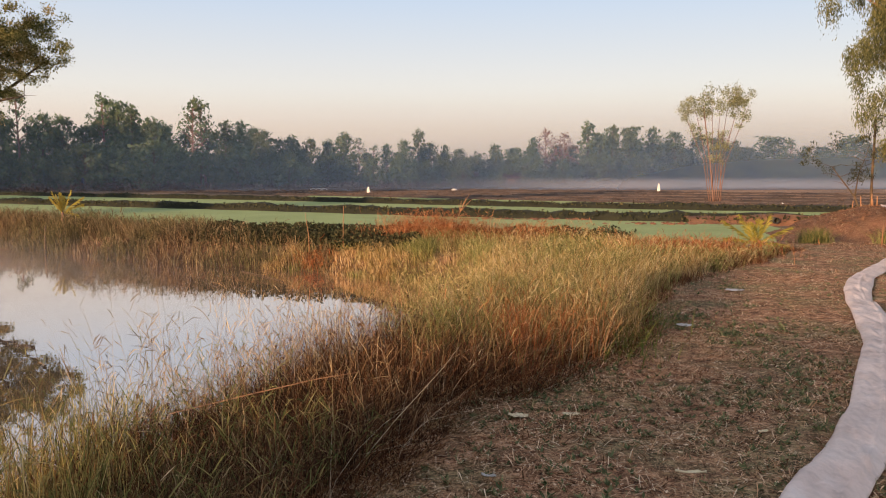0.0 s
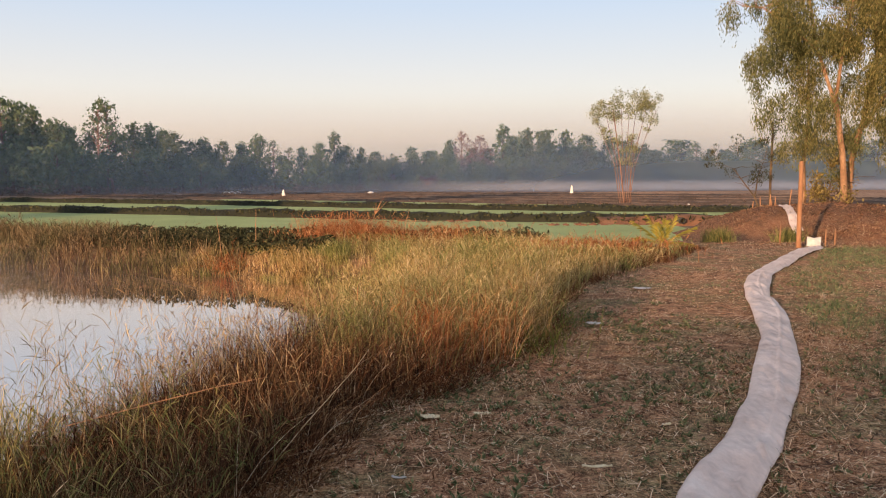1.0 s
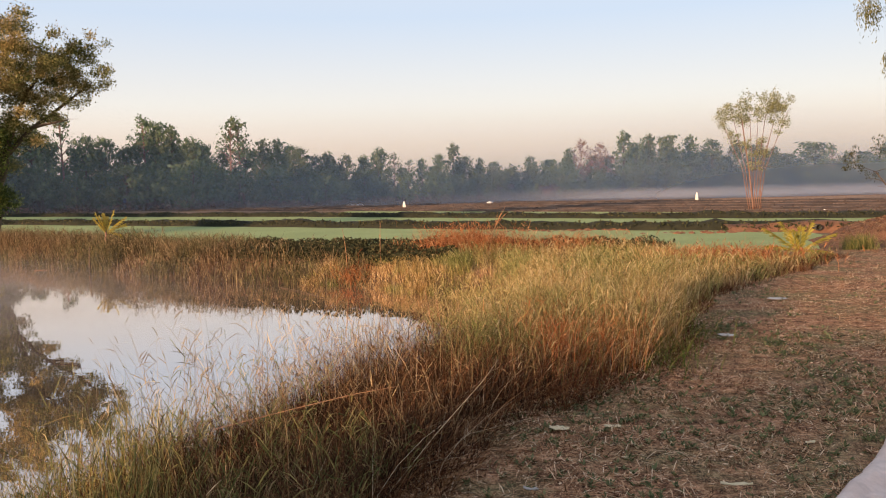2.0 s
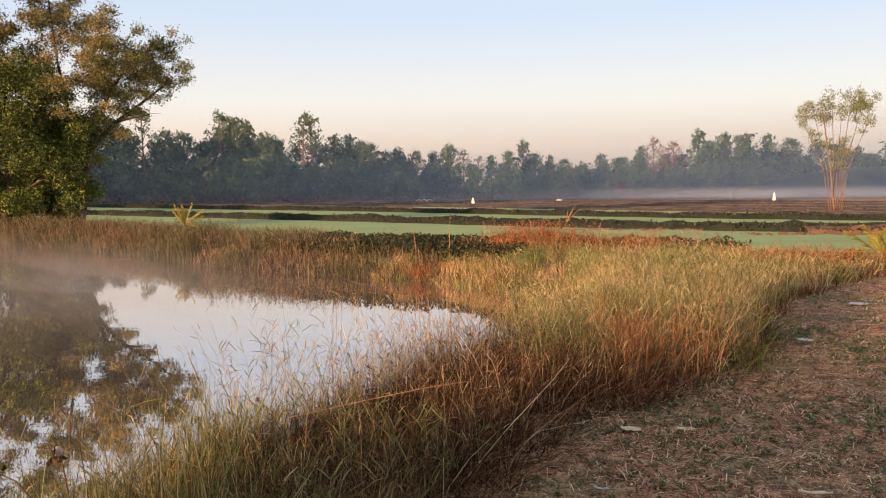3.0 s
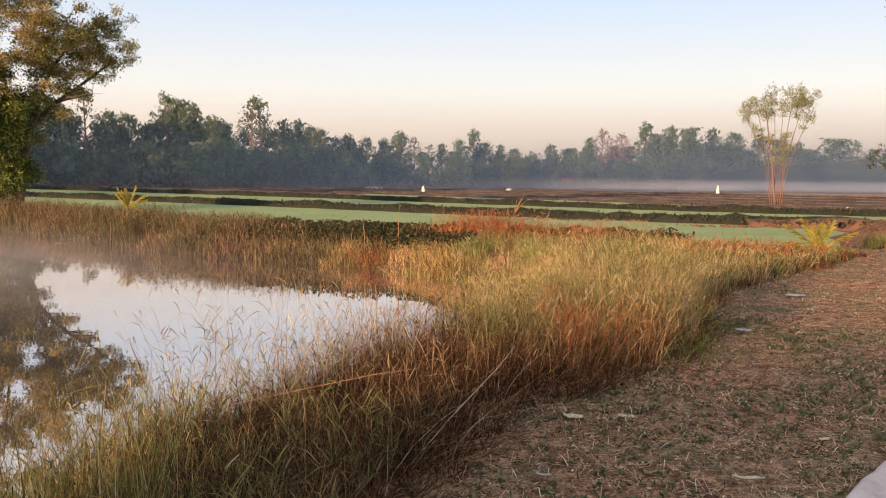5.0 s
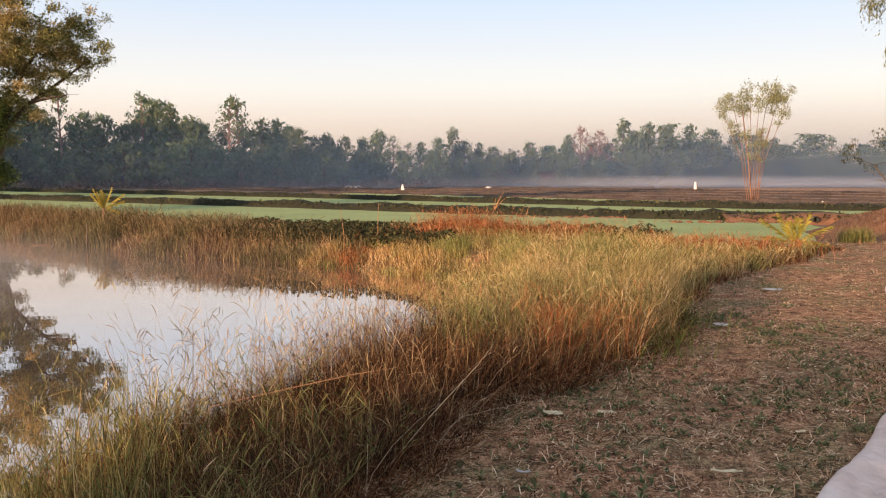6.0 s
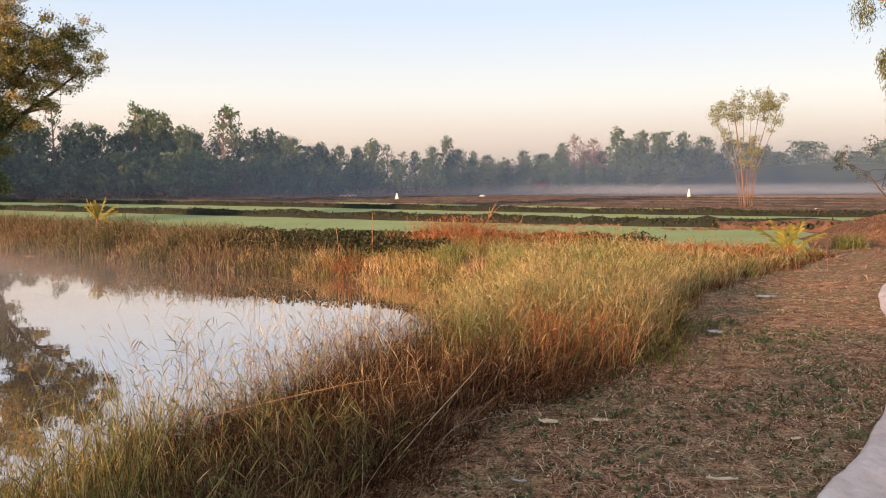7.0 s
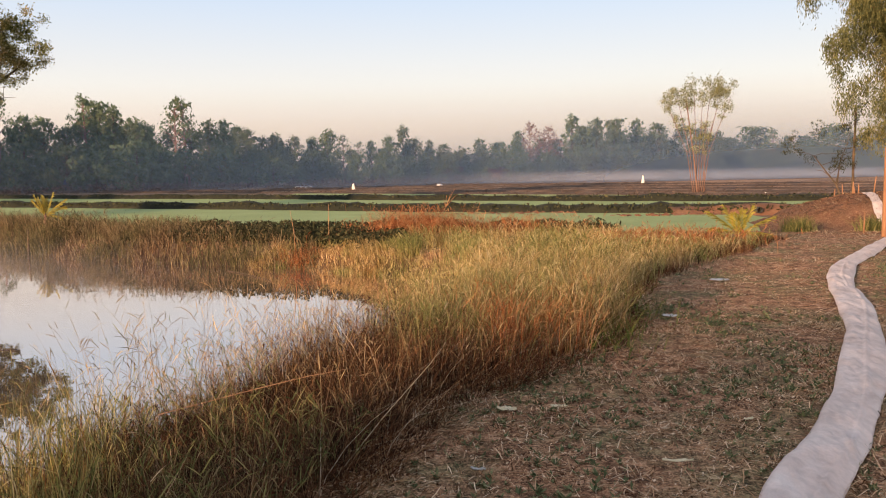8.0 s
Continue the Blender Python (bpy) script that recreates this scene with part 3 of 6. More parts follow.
def levee(line, width, height, seed, label, mat):
    """An uneven earth bank along a line."""
    rng = np.random.default_rng(seed)
    x0, x1 = line[0][0], line[-1][0]
    xs = np.arange(x0, x1, 0.45)
    ys = line_y(line, xs)
    ys = np.convolve(np.pad(ys, 6, mode="edge"), np.ones(13) / 13, "valid")
    prof = [(-0.6, -0.08), (-0.42, 0.55), (-0.2, 0.95), (0.1, 1.0), (0.35, 0.7), (0.6, -0.08)]
    v, f = [], []
    k = len(prof)
    for i, (x, y) in enumerate(zip(xs, ys)):
        big = 0.82 + 0.28 * noise.noise((x * 0.35, seed, 0)) + 0.2 * noise.noise((x * 1.4, seed, 3))
        for a, b in prof:
            v.append((x + rng.normal(0, 0.05), y + a * width * (0.9 + 0.4 * big * 0.5) + rng.normal(0, 0.04), FIELD_Z + max(b * height * big, -0.05) + rng.normal(0, 0.025)))
    for i in range(len(xs) - 1):
        for j in range(k - 1):
            q = i * k + j
            f.append((q, q + k, q + k + 1, q + 1))
    ob = new("levee", array_mesh("levee", np.array(v), np.array(f), mat))
    # low dark weeds along its crown
    n = int((x1 - x0) * (190 if height > 0.3 else 50))
    px = rng.uniform(x0, x1, n)
    py = np.interp(px, xs, ys) + rng.normal(-0.14, 0.38, n)
    keep = np.array([noise.noise((a * 0.25, seed * 3.1, 0)) > -0.75 for a in px])
    tops = np.array([height * (0.82 + 0.28 * noise.noise((a * 0.35, seed, 0)) + 0.2 * noise.noise((a * 1.4, seed, 3))) for a in px])
    roots = np.stack([px, py, FIELD_Z + tops * (0.9 - 1.6 * np.abs(rng.normal(0, 0.22, n)))], 1)[keep]
    part("levee_weeds", leaf_mesh("levee_weeds", roots + rng.normal(0, 0.05, roots.shape) * [2, 1, 0.7] + [0, 0, 0.0], 0.15, M_WEED if height > 0.3 else M_SCRUB, rng, -0.3), ob, "low dark weeds")
    return tagged(ob, label, "levee", "levees between the paddies", "structure")


levee([(x, y + 0.5) for x, y in L1], 1.4, 0.44, 3, "dark weedy earth levee with bare red patches", M_LEVEE)
levee([(x, y + 0.5) for x, y in L2], 1.5, 0.42, 5, "dark weedy earth levee between paddies", M_LEVEE)
levee([(9.6, 33.3), (12.8, 31.9), (16.0, 30.5)], 1.5, 0.40, 8, "bare broken stretch of red earth levee", M_SOIL)
for i, dy in enumerate((2, 10, 19, 30, 42)):
    levee([(x, y + dy) for x, y in L3], 1.6, 0.17, 11 + i, "low brown levee in stubble fields", M_DRYLEVEE)


# ---- grass ----
def pathside_x(y):
    return np.interp(y, [p[1] for p in PATHSIDE], [p[0] for p in PATHSIDE])


def edge_y(x):
    return np.interp(x, [e[0] for e in EDGE], [e[1] for e in EDGE])


def lump(x, y, s, seed=0.0):
    return np.array([noise.noise((a * s, b * s, seed)) for a, b in zip(x, y)])


def grass(name, p, h0, h1, width, lean, mat, rng, label, segs=3, droop=0.5, lump_scale=0.7, lean_dir=None, factor=1.0):
    r = on_ground(p)
    h = (h0 + (h1 - h0) * np.clip(0.5 + 0.8 * lump(p[:, 0], p[:, 1], lump_scale, 7.7), 0, 1)) * rng.uniform(0.45, 1.15, len(p)) * factor
    ob = new(name, blade_mesh(name, r - [0, 0, 0.03], h, width * rng.uniform(0.6, 1.4, len(p)), lean, mat, rng, segs, droop, lean_dir))
    return tagged(ob, label, "grass", "", "stuff")


rng = np.random.default_rng(21)


def near_bank(x, y):
    d = poly_dist(x, y, POND)
    return (d > -0.25) & (x < pathside_x(y) + 0.22 * wobble(x * 2, y * 2) - 0.05)


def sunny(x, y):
    """Where the dark bank growth gives way to golden grass: the sunlight's edge, put into the colours."""
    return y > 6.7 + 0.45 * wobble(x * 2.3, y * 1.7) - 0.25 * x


def bump_at(x, y, cx, cy, r):
    return np.exp(-((x - cx) ** 2 + (y - cy) ** 2) / (r * r))


def bank_height(p):
    """The bank's growth: a tall tuft at the corner of the water, a gap beside it, and a hummock by the path."""
    x, y = p[:, 0], p[:, 1]
    d = poly_dist(x, y, POND)
    h = 0.86 + 0.26 * bump_at(x, y, -2.15, 4.3, 0.5) + 0.30 * bump_at(x, y, -1.0, 5.8, 0.9) - 0.75 * bump_at(x, y, -2.1, 5.15, 0.36)
    return h * (0.62 + 0.38 * np.maximum(smooth(-0.1, 0.7, d), smooth(5.3, 4.7, y))) * (1 - 0.35 * smooth(0.25, -0.15, pathside_x(y) - x))


def stalks(name, p, h, stem_w, lean, leaves, leaf_len, leaf_w, mat, rng, label, lean_dir=None):
    """Jointed grass: thin bent stems with narrow leaves standing off at the joints, in one mesh."""
    n = len(p)
    r = on_ground(p) - [0, 0, 0.03]
    bend = rng.normal(0, 1, (n, 2)) * lean + (np.asarray(lean_dir) if lean_dir is not None else 0)
    az = rng.uniform(0, math.tau, n)
    side = np.stack([np.cos(az), np.sin(az), np.zeros(n)], 1)

    def along(u):
        o = np.zeros((n, 3))
        o[:, :2] = bend * (h * u ** 1.5)[:, None]
        o[:, 2] = h * u * (1 - 0.3 * u * np.clip(np.hypot(bend[:, 0], bend[:, 1]), 0, 1.6))
        return r + o
    vs = []
    for k in range(5):
        cpt = along(np.full(n, k / 4))
        w = stem_w * 0.5 * (1 - 0.75 * k / 4)
        vs += [cpt - side * w, cpt + side * w]
    v = [np.stack(vs, 1).reshape(-1, 3)]
    f = [(np.arange(n)[:, None, None] * 10 + np.array([[2 * k, 2 * k + 1, 2 * k + 3, 2 * k + 2] for k in range(4)])[None]).reshape(-1, 4)]
    off = n * 10
    for q in range(leaves):
        u = np.clip(rng.uniform(0.25, 1.0, n), 0, 0.98)
        root = along(u)
        a = rng.uniform(0, math.tau, n)
        d = np.stack([np.cos(a), np.sin(a), rng.uniform(0.2, 2.2, n)], 1)
        d /= np.linalg.norm(d, axis=1)[:, None]
        L = (leaf_len * rng.uniform(0.5, 1.3, n))[:, None]
        s = np.cross(d, rng.normal(0, 1, (n, 3)))
        s = s / np.linalg.norm(s, axis=1)[:, None] * leaf_w * 0.5
        mid = root + d * L * 0.5
        tip = root + d * L - np.stack([np.zeros(n), np.zeros(n), L[:, 0] * rng.uniform(0, 0.35, n)], 1)
        v.append(np.stack([root - s * 0.5, root + s * 0.5, mid + s, tip, mid - s], 1).reshape(-1, 3))
        i5 = np.arange(n)[:, None] * 5 + off
        f.append(np.concatenate([i5 + [[0, 1, 2, 4]], i5 + [[4, 2, 3, 3]]]))
        off += n * 5
    verts, faces = np.concatenate(v), np.concatenate(f)
    quads = faces[faces[:, 2] != faces[:, 3]]
    tris = faces[faces[:, 2] == faces[:, 3]][:, :3]
    me = bpy.data.meshes.new(name)
    me.vertices.add(len(verts))
    me.vertices.foreach_set("co", verts.astype(np.float32).ravel())
    idx = np.concatenate([quads.ravel(), tris.ravel()]).astype(np.int32)
    me.loops.add(len(idx))
    me.loops.foreach_set("vertex_index", idx)
    me.polygons.add(len(quads) + len(tris))
    me.polygons.foreach_set("loop_start", np.concatenate([np.arange(len(quads)) * 4, quads.size + np.arange(len(tris)) * 3]).astype(np.int32))
    me.materials.append(mat)
    me.update(calc_edges=True)
    me.validate()
    return tagged(new(name, me), label, "grass", "", "stuff")


def heights(p, lo, hi, rng):
    return (lo + (hi - lo) * np.clip(0.5 + 0.9 * lump(p[:, 0], p[:, 1], 0.75, 7.7), 0, 1)) * rng.uniform(0.5, 1.15, len(p)) * bank_height(p)


def thin_at_water(p, rng):
    return p[rng.random(len(p)) < 0.3 + 0.7 * smooth(0.0, 0.4, poly_dist(p[:, 0], p[:, 1], POND))]


def left_part(p):
    """The fresher growth nearest the water's corner."""
    return p[:, 0] + 0.3 * lump(p[:, 0], p[:, 1], 1.1, 1.3) < -0.05 - 0.40 * np.maximum(p[:, 1], 0)


# low dense blades, their dark colour painting the shade inside the bank grass
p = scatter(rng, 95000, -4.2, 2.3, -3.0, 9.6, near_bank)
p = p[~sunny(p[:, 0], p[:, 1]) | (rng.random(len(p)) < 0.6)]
grass("undergrowth", p, 0.36, 0.64, 0.0065, 0.45, M_UNDER, rng, "rusty undergrowth of the pond bank, coloured dark for shade between stems", 2, 0.5, 0.7, None, bank_height(p))
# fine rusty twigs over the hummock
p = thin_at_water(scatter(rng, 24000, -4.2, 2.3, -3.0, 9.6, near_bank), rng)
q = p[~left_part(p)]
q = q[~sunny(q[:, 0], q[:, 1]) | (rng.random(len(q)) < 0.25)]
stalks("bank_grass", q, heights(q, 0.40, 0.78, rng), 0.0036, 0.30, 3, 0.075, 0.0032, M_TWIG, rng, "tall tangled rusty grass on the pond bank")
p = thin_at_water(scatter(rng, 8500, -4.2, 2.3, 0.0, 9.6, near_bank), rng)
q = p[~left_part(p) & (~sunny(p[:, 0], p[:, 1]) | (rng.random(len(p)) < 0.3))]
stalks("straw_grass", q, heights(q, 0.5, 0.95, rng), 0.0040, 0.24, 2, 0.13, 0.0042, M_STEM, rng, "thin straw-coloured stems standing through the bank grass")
# the fresher tuft at the corner of the water
p = scatter(rng, 21000, -4.2, 0.2, -3.0, 7.5, near_bank)
q = p[left_part(p)]
hl = heights(q, 0.55, 0.95, rng)
ob = new("fresh_grass", blade_mesh("fresh_grass", on_ground(q) - [0, 0, 0.03], hl, 0.0050 * rng.uniform(0.6, 1.4, len(q)), 0.20, M_FRESH, rng, 3, 0.25))
tagged(ob, "fine upright yellow-green grass beside the water", "grass", "", "stuff")
q = q[rng.random(len(q)) < 0.22]
stalks("fresh_grass", q, heights(q, 0.6, 1.02, rng), 0.0036, 0.2, 2, 0.18, 0.0045, M_FRESH, rng, "leafy yellow-green stems above the fresh grass")
p = scatter(rng, 2600, -4.0, 2.3, 1.0, 9.6, near_bank)
stalks("dead_grass", p, heights(p, 0.45, 0.85, rng), 0.0048, 0.9, 1, 0.10, 0.005, M_DEAD, rng, "matted dead grass stalks bent over the bank")
p = scatter(rng, 4300, -4.2, 1.4, 0.5, 7.6, near_bank)
p = p[lump(p[:, 0], p[:, 1], 0.9, 4.0) + 0.25 * (5.4 - p[:, 1]) > -0.05]
stalks("green_grass", p, heights(p, 0.45, 0.88, rng), 0.0042, 0.30, 5, 0.15, 0.0052, M_OLIVE, rng, "grey-green leafy grass rising through the bank")
# single green stems standing in the shallows
p = scatter(rng, 1900, -3.4, -0.9, 3.0, 8.6, lambda x, y: (poly_dist(x, y, POND) < 0.3) & (poly_dist(x, y, POND) > -0.4))[:560]
stalks("water_grass", p, rng.uniform(0.55, 1.25, len(p)), 0.0040, 0.36, 5, 0.13, 0.0048, M_OLIVE, rng, "single leafy green stems standing in the shallows")
# taller thin stems along the crest of the bank, against the water
p = scatter(rng, 3000, -2.6, 0.2, 4.4, 8.2, lambda x, y: (poly_dist(x, y, POND) < 0.9) & (poly_dist(x, y, POND) > 0.0))[:520]
stalks("straw_grass", p, rng.uniform(0.65, 1.15, len(p)), 0.0036, 0.28, 5, 0.12, 0.0042, M_STEM, rng, "tall thin seeding stems along the crest of the bank")
# matted grass along the foot of the bank, its shade put into the colour
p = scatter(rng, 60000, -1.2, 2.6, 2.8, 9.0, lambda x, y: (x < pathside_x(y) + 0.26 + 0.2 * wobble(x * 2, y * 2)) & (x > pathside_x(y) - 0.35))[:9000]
grass("matted_grass", p, 0.08, 0.26, 0.006, 1.1, M_BANK, rng, "matted dead grass at the foot of the bank, coloured dark as shade", 2, 0.6)
# dead stalks fallen towards the path
p = scatter(rng, 16000, -0.9, 2.6, 3.2, 9.5, lambda x, y: (x < pathside_x(y) + 0.1) & (x > pathside_x(y) - 0.6))
stalks("fallen_grass", p[:420], rng.uniform(0.35, 0.9, 420), 0.0046, 0.55, 0, 0.1, 0.004, M_TWIG, rng, "arching rusty stalks fallen over the edge of the path", (0.95, -0.35))
stalks("fallen_grass", p[420:520], rng.uniform(0.35, 0.9, 100), 0.0042, 0.7, 0, 0.1, 0.004, M_PALE, rng, "long pale dead stalks hanging over the edge of the path", (0.8, -0.3))
# brown dead growth where the golden grass meets the path
p = scatter(rng, 60000, 0.8, 8.2, 7.0, 18.0, lambda x, y: (x < pathside_x(y) + 0.15 + 0.2 * wobble(x * 2, y * 2)) & (x > pathside_x(y) - 0.55))[:7000]
grass("dead_edge_grass", p, 0.08, 0.28, 0.008, 0.5, M_TWIG, rng, "brown dead grass edging the path", 2, 0.6)


def peninsula(x, y):
    d = poly_dist(x, y, POND)
    return (d > -0.3) & (x < pathside_x(y) + 0.3 * wobble(x, y) - 0.05) & (y < 19.8 + 0.5 * wobble(x, y) - 0.9 * np.maximum(x - 3.2, 0)) & (x > -3.2) & ((x > -0.7) | (y < 17.4)) & ((y > 9) | sunny(x, y))


def thin_shore(p, rng):
    """Only single stems stand at the near shore of the bend."""
    d = poly_dist(p[:, 0], p[:, 1], POND)
    return p[(rng.random(len(p)) < 0.08 + 0.92 * smooth(0.1, 0.85, d)) | (p[:, 1] > 15)]


# the same shade-dark blades, low down among the golden stems
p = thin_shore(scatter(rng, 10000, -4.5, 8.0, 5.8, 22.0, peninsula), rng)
grass("undergrowth", p, 0.18, 0.36, 0.012, 0.5, M_UNDER, rng, "rusty undergrowth coloured dark for shade beneath the golden grass", 2, 0.5)
p = thin_shore(scatter(rng, 46000, -4.5, 8.0, 5.8, 22.0, peninsula), rng)
grass("golden_grass", p, 0.22, 0.62, 0.0085, 0.34, M_GOLD, rng, "tall golden sunlit grass at the head of the pond", 3, 0.5, 1.1, None, (1 - 0.32 * smooth(10, 18, p[:, 1])) * (1 - 0.35 * smooth(2.8, 5.5, p[:, 0])) * (1 - 0.4 * smooth(-0.4, -1.2, p[:, 0]) * smooth(14, 16, p[:, 1])))
p = thin_shore(scatter(rng, 19000, -4.5, 8.0, 5.8, 22.0, peninsula), rng)
for q, w in ((p[p[:, 1] < 10.5], 0.0055), (p[p[:, 1] >= 10.5], 0.009)):
    stalks("golden_grass", q, rng.uniform(0.4, 0.78, len(q)) * (1 - 0.35 * smooth(10, 18, q[:, 1])) * (1 - 0.35 * smooth(2.8, 5.5, q[:, 0])) * (1 - 0.4 * smooth(-0.4, -1.2, q[:, 0]) * smooth(14, 16, q[:, 1])), w, 0.30, 3, 0.15, w, M_GOLD, rng, "golden seeding grass stems above the rest")
p = thin_shore(scatter(rng, 15000, -1.5, 3.0, 5.8, 10.5, peninsula), rng)
near_rust = lump(p[:, 0], p[:, 1], 1.1, 6.6) + 0.6 * (6.7 - p[:, 1]) > 0.1
for q, mat, label in ((p[~near_rust], M_GOLD, "fine golden grass stems at the bend of the bank"), (p[near_rust], M_RUSTGRASS, "fine rust-coloured grass stems at the bend of the bank")):
    stalks("golden_grass", q, rng.uniform(0.38, 0.78, len(q)), 0.0052, 0.28, 2, 0.14, 0.005, mat, rng, label)


for cx, cy, rx, ry, n, lo, hi in [(-0.3, 19.9, 0.55, 0.5, 900, 0.45, 0.95), (1.2, 19.6, 1.2, 0.35, 900, 0.3, 0.7), (-3.0, 18.6, 0.25, 0.2, 160, 0.25, 0.5), (4.6, 16.2, 0.9, 0.5, 700, 0.25, 0.5)]:
    p = np.stack([rng.normal(cx, rx, n), rng.normal(cy, ry, n)], 1)
    p = p[poly_dist(p[:, 0], p[:, 1], POND) > -0.05]
    stalks("rusty_grass", p, rng.uniform(lo, hi, len(p)), 0.010, 0.36, 3, 0.18, 0.010, M_RUSTGRASS, rng, "clump of rust-red sunlit grass at the head of the pond")
for cx, cy, rx, ry, n in [(1.55, 7.75, 0.22, 0.45, 420), (2.0, 8.9, 0.2, 0.4, 260)]:
    p = np.stack([rng.normal(cx, rx, n), rng.normal(cy, ry, n)], 1)
    grass("green_tuft", p, 0.22, 0.5, 0.008, 0.5, M_GREENBLADE, rng, "tuft of fresh green grass beside the path", 3, 0.6)


def head_shore(x, y):
    d = poly_dist(x, y, POND)
    return (d > -0.2) & (d < 1.5 + 0.3 * wobble(x * 2, y * 2)) & (y < 19.4)


p = scatter(rng, 26000, -4.2, -0.2, 14.5, 19.4, head_shore)
grass("shore_grass", p, 0.12, 0.36, 0.012, 0.35, M_GOLD, rng, "low yellow-green grass along the head of the pond", 2, 0.5, 1.5)


def far_bank(x, y):
    d = poly_dist(x, y, POND)
    return (d > -0.25) & (d < 3.6 + 0.6 * wobble(x, y)) & (y > 15.5 + 0.0 * x) & (y < edge_y(x) - 0.2) & (x < -2.6) & ((d < 0.75) | (x < -6.3 + 0.5 * wobble(y, x)))


p = scatter(rng, 150000, -32, -2.0, 17.5, 38.0, far_bank)
grass("reeds", p, 0.34, 0.70, 0.017, 0.34, M_REED, rng, "brown and green reeds along the far shore of the pond", 2, 0.4, 0.35)


for cx, cy, rx, ry, n, lo, hi in [(-10.9, 23.1, 0.9, 0.3, 900, 0.5, 0.95), (-12.6, 24.0, 1.2, 0.35, 800, 0.45, 0.85), (-15.5, 26.2, 1.5, 0.4, 700, 0.4, 0.8), (-20.0, 29.6, 1.6, 0.5, 700, 0.5, 1.0), (-7.6, 21.2, 1.2, 0.4, 700, 0.35, 0.7)]:
    p = np.stack([rng.normal(cx, rx, n), rng.normal(cy, ry, n)], 1)
    p = p[poly_dist(p[:, 0], p[:, 1], POND) > -0.1]
    stalks("reeds", p, rng.uniform(lo, hi, len(p)), 0.014, 0.26, 3, 0.2, 0.014, M_REED, rng, "taller clump of dry brown reeds on the far shore")


def weed_patch(x, y):
    d = poly_dist(x, y, POND)
    return (d > 0.6) & (y < edge_y(x) - 0.2) & (x > -6.5 + 0.8 * wobble(y, x)) & (x < 4.5) & (y > np.where(x < -0.5, 17.8, 19.6 - 0.1 * x))


p = scatter(rng, 70000, -7.5, 4.5, 17.5, 27, weed_patch)
r = on_ground(p) + np.stack([np.zeros(len(p)), np.zeros(len(p)), rng.uniform(0.0, 1.0, len(p)) * (0.32 + 0.2 * lump(p[:, 0], p[:, 1], 1.2, 3.0))], 1)
tagged(new("weed_patch", leaf_mesh("weed_patch", r, 0.10, M_WEED, rng, -0.2)), "low dark green weeds beside the paddy", "weeds", "", "stuff")


def open_ground(x, y):
    return (poly_dist(x, y, POND) > 0.8) & (x > pathside_x(y) - 0.1) & (y < edge_y(x))


# thin turf on the path: small tufts
p = scatter(rng, 11500, -1, 12, 2.2, 16.5, lambda x, y: open_ground(x, y))
w = lump(p[:, 0], p[:, 1], 0.55, 2.2) + 1.1 * smooth(0.5, 1.8, p[:, 0] - np.interp(p[:, 1], [3, 5.2, 9.4, 12.6, 17], [1.5, 2.9, 5.0, 6.6, 9.8])) - 0.25 * np.exp(-((p[:, 0] - pathside_x(p[:, 1]) - 1.6) / 0.9) ** 2)
w = w + 0.35 * lump(p[:, 0], p[:, 1], 2.4, 9.1)
p = p[w > rng.uniform(-0.2, 0.45, len(p))]
tuft = np.repeat(p, 6, axis=0) + rng.normal(0, 0.035, (len(p) * 6, 2))
grass("turf", tuft, 0.03, 0.11, 0.010, 0.9, M_TURF, rng, "short green turf tufts on the trodden path", 2, 0.6)
p = scatter(rng, 8500, 4.2, 13.5, 6.0, 17.5, lambda x, y: x > np.interp(y, [3, 5.2, 9.4, 12.6, 17], [1.5, 2.9, 5.0, 6.6, 9.8]) + 0.35)
p = p[lump(p[:, 0], p[:, 1], 0.5, 3.3) + 0.5 * lump(p[:, 0], p[:, 1], 1.8, 1.3) > -0.36]
tuft = np.repeat(p, 6, axis=0) + rng.normal(0, 0.05, (len(p) * 6, 2))
grass("meadow", tuft, 0.05, 0.15, 0.012, 0.8, M_MEADOW, rng, "short green meadow grass beyond the sheeting", 2, 0.6)
p = scatter(rng, 26000, -1, 9, 2.4, 18, open_ground)
grass("dry_turf", p[lump(p[:, 0], p[:, 1], 0.8, 5.5) > -0.15], 0.02, 0.05, 0.004, 1.3, M_LITTER, rng, "trampled dry grass on the path", 2, 0.5)


def sprigs(n, box, label):
    """Small broad-leaved weeds, a rosette of leaves each."""
    q = scatter(rng, n, *box, open_ground)
    q = q[lump(q[:, 0], q[:, 1], 0.9, 4.4) + 0.4 * lump(q[:, 0], q[:, 1], 3.0, 1.1) > rng.uniform(-0.25, 0.4, len(q))]
    k, m = len(q), 9
    r = np.repeat(on_ground(q), m, axis=0)
    az = rng.uniform(0, math.tau, k * m)
    up = rng.uniform(0.15, 1.3, k * m)
    d_ = np.stack([np.cos(az), np.sin(az), up], 1)
    d_ /= np.linalg.norm(d_, axis=1)[:, None]
    L = (rng.uniform(0.016, 0.055, k * m) * np.repeat(rng.uniform(0.7, 1.3, k), m))[:, None]
    s_ = np.stack([-np.sin(az), np.cos(az), np.zeros(k * m)], 1) * L * 0.16
    v = np.stack([r, r + d_ * L * 0.5 + s_, r + d_ * L, r + d_ * L * 0.5 - s_], 1).reshape(-1, 3)
    tagged(new("sprigs", array_mesh("sprigs", v, np.arange(k * m * 4).reshape(-1, 4), M_SPRIG)), label, "weeds", "", "stuff")


sprigs(8000, (-0.9, 7.0, 2.4, 9.5), "small green broad-leaved weeds sprouting in the path")
sprigs(2600, (2.0, 11.0, 8.0, 16.0), "small green weeds sprouting along the path")


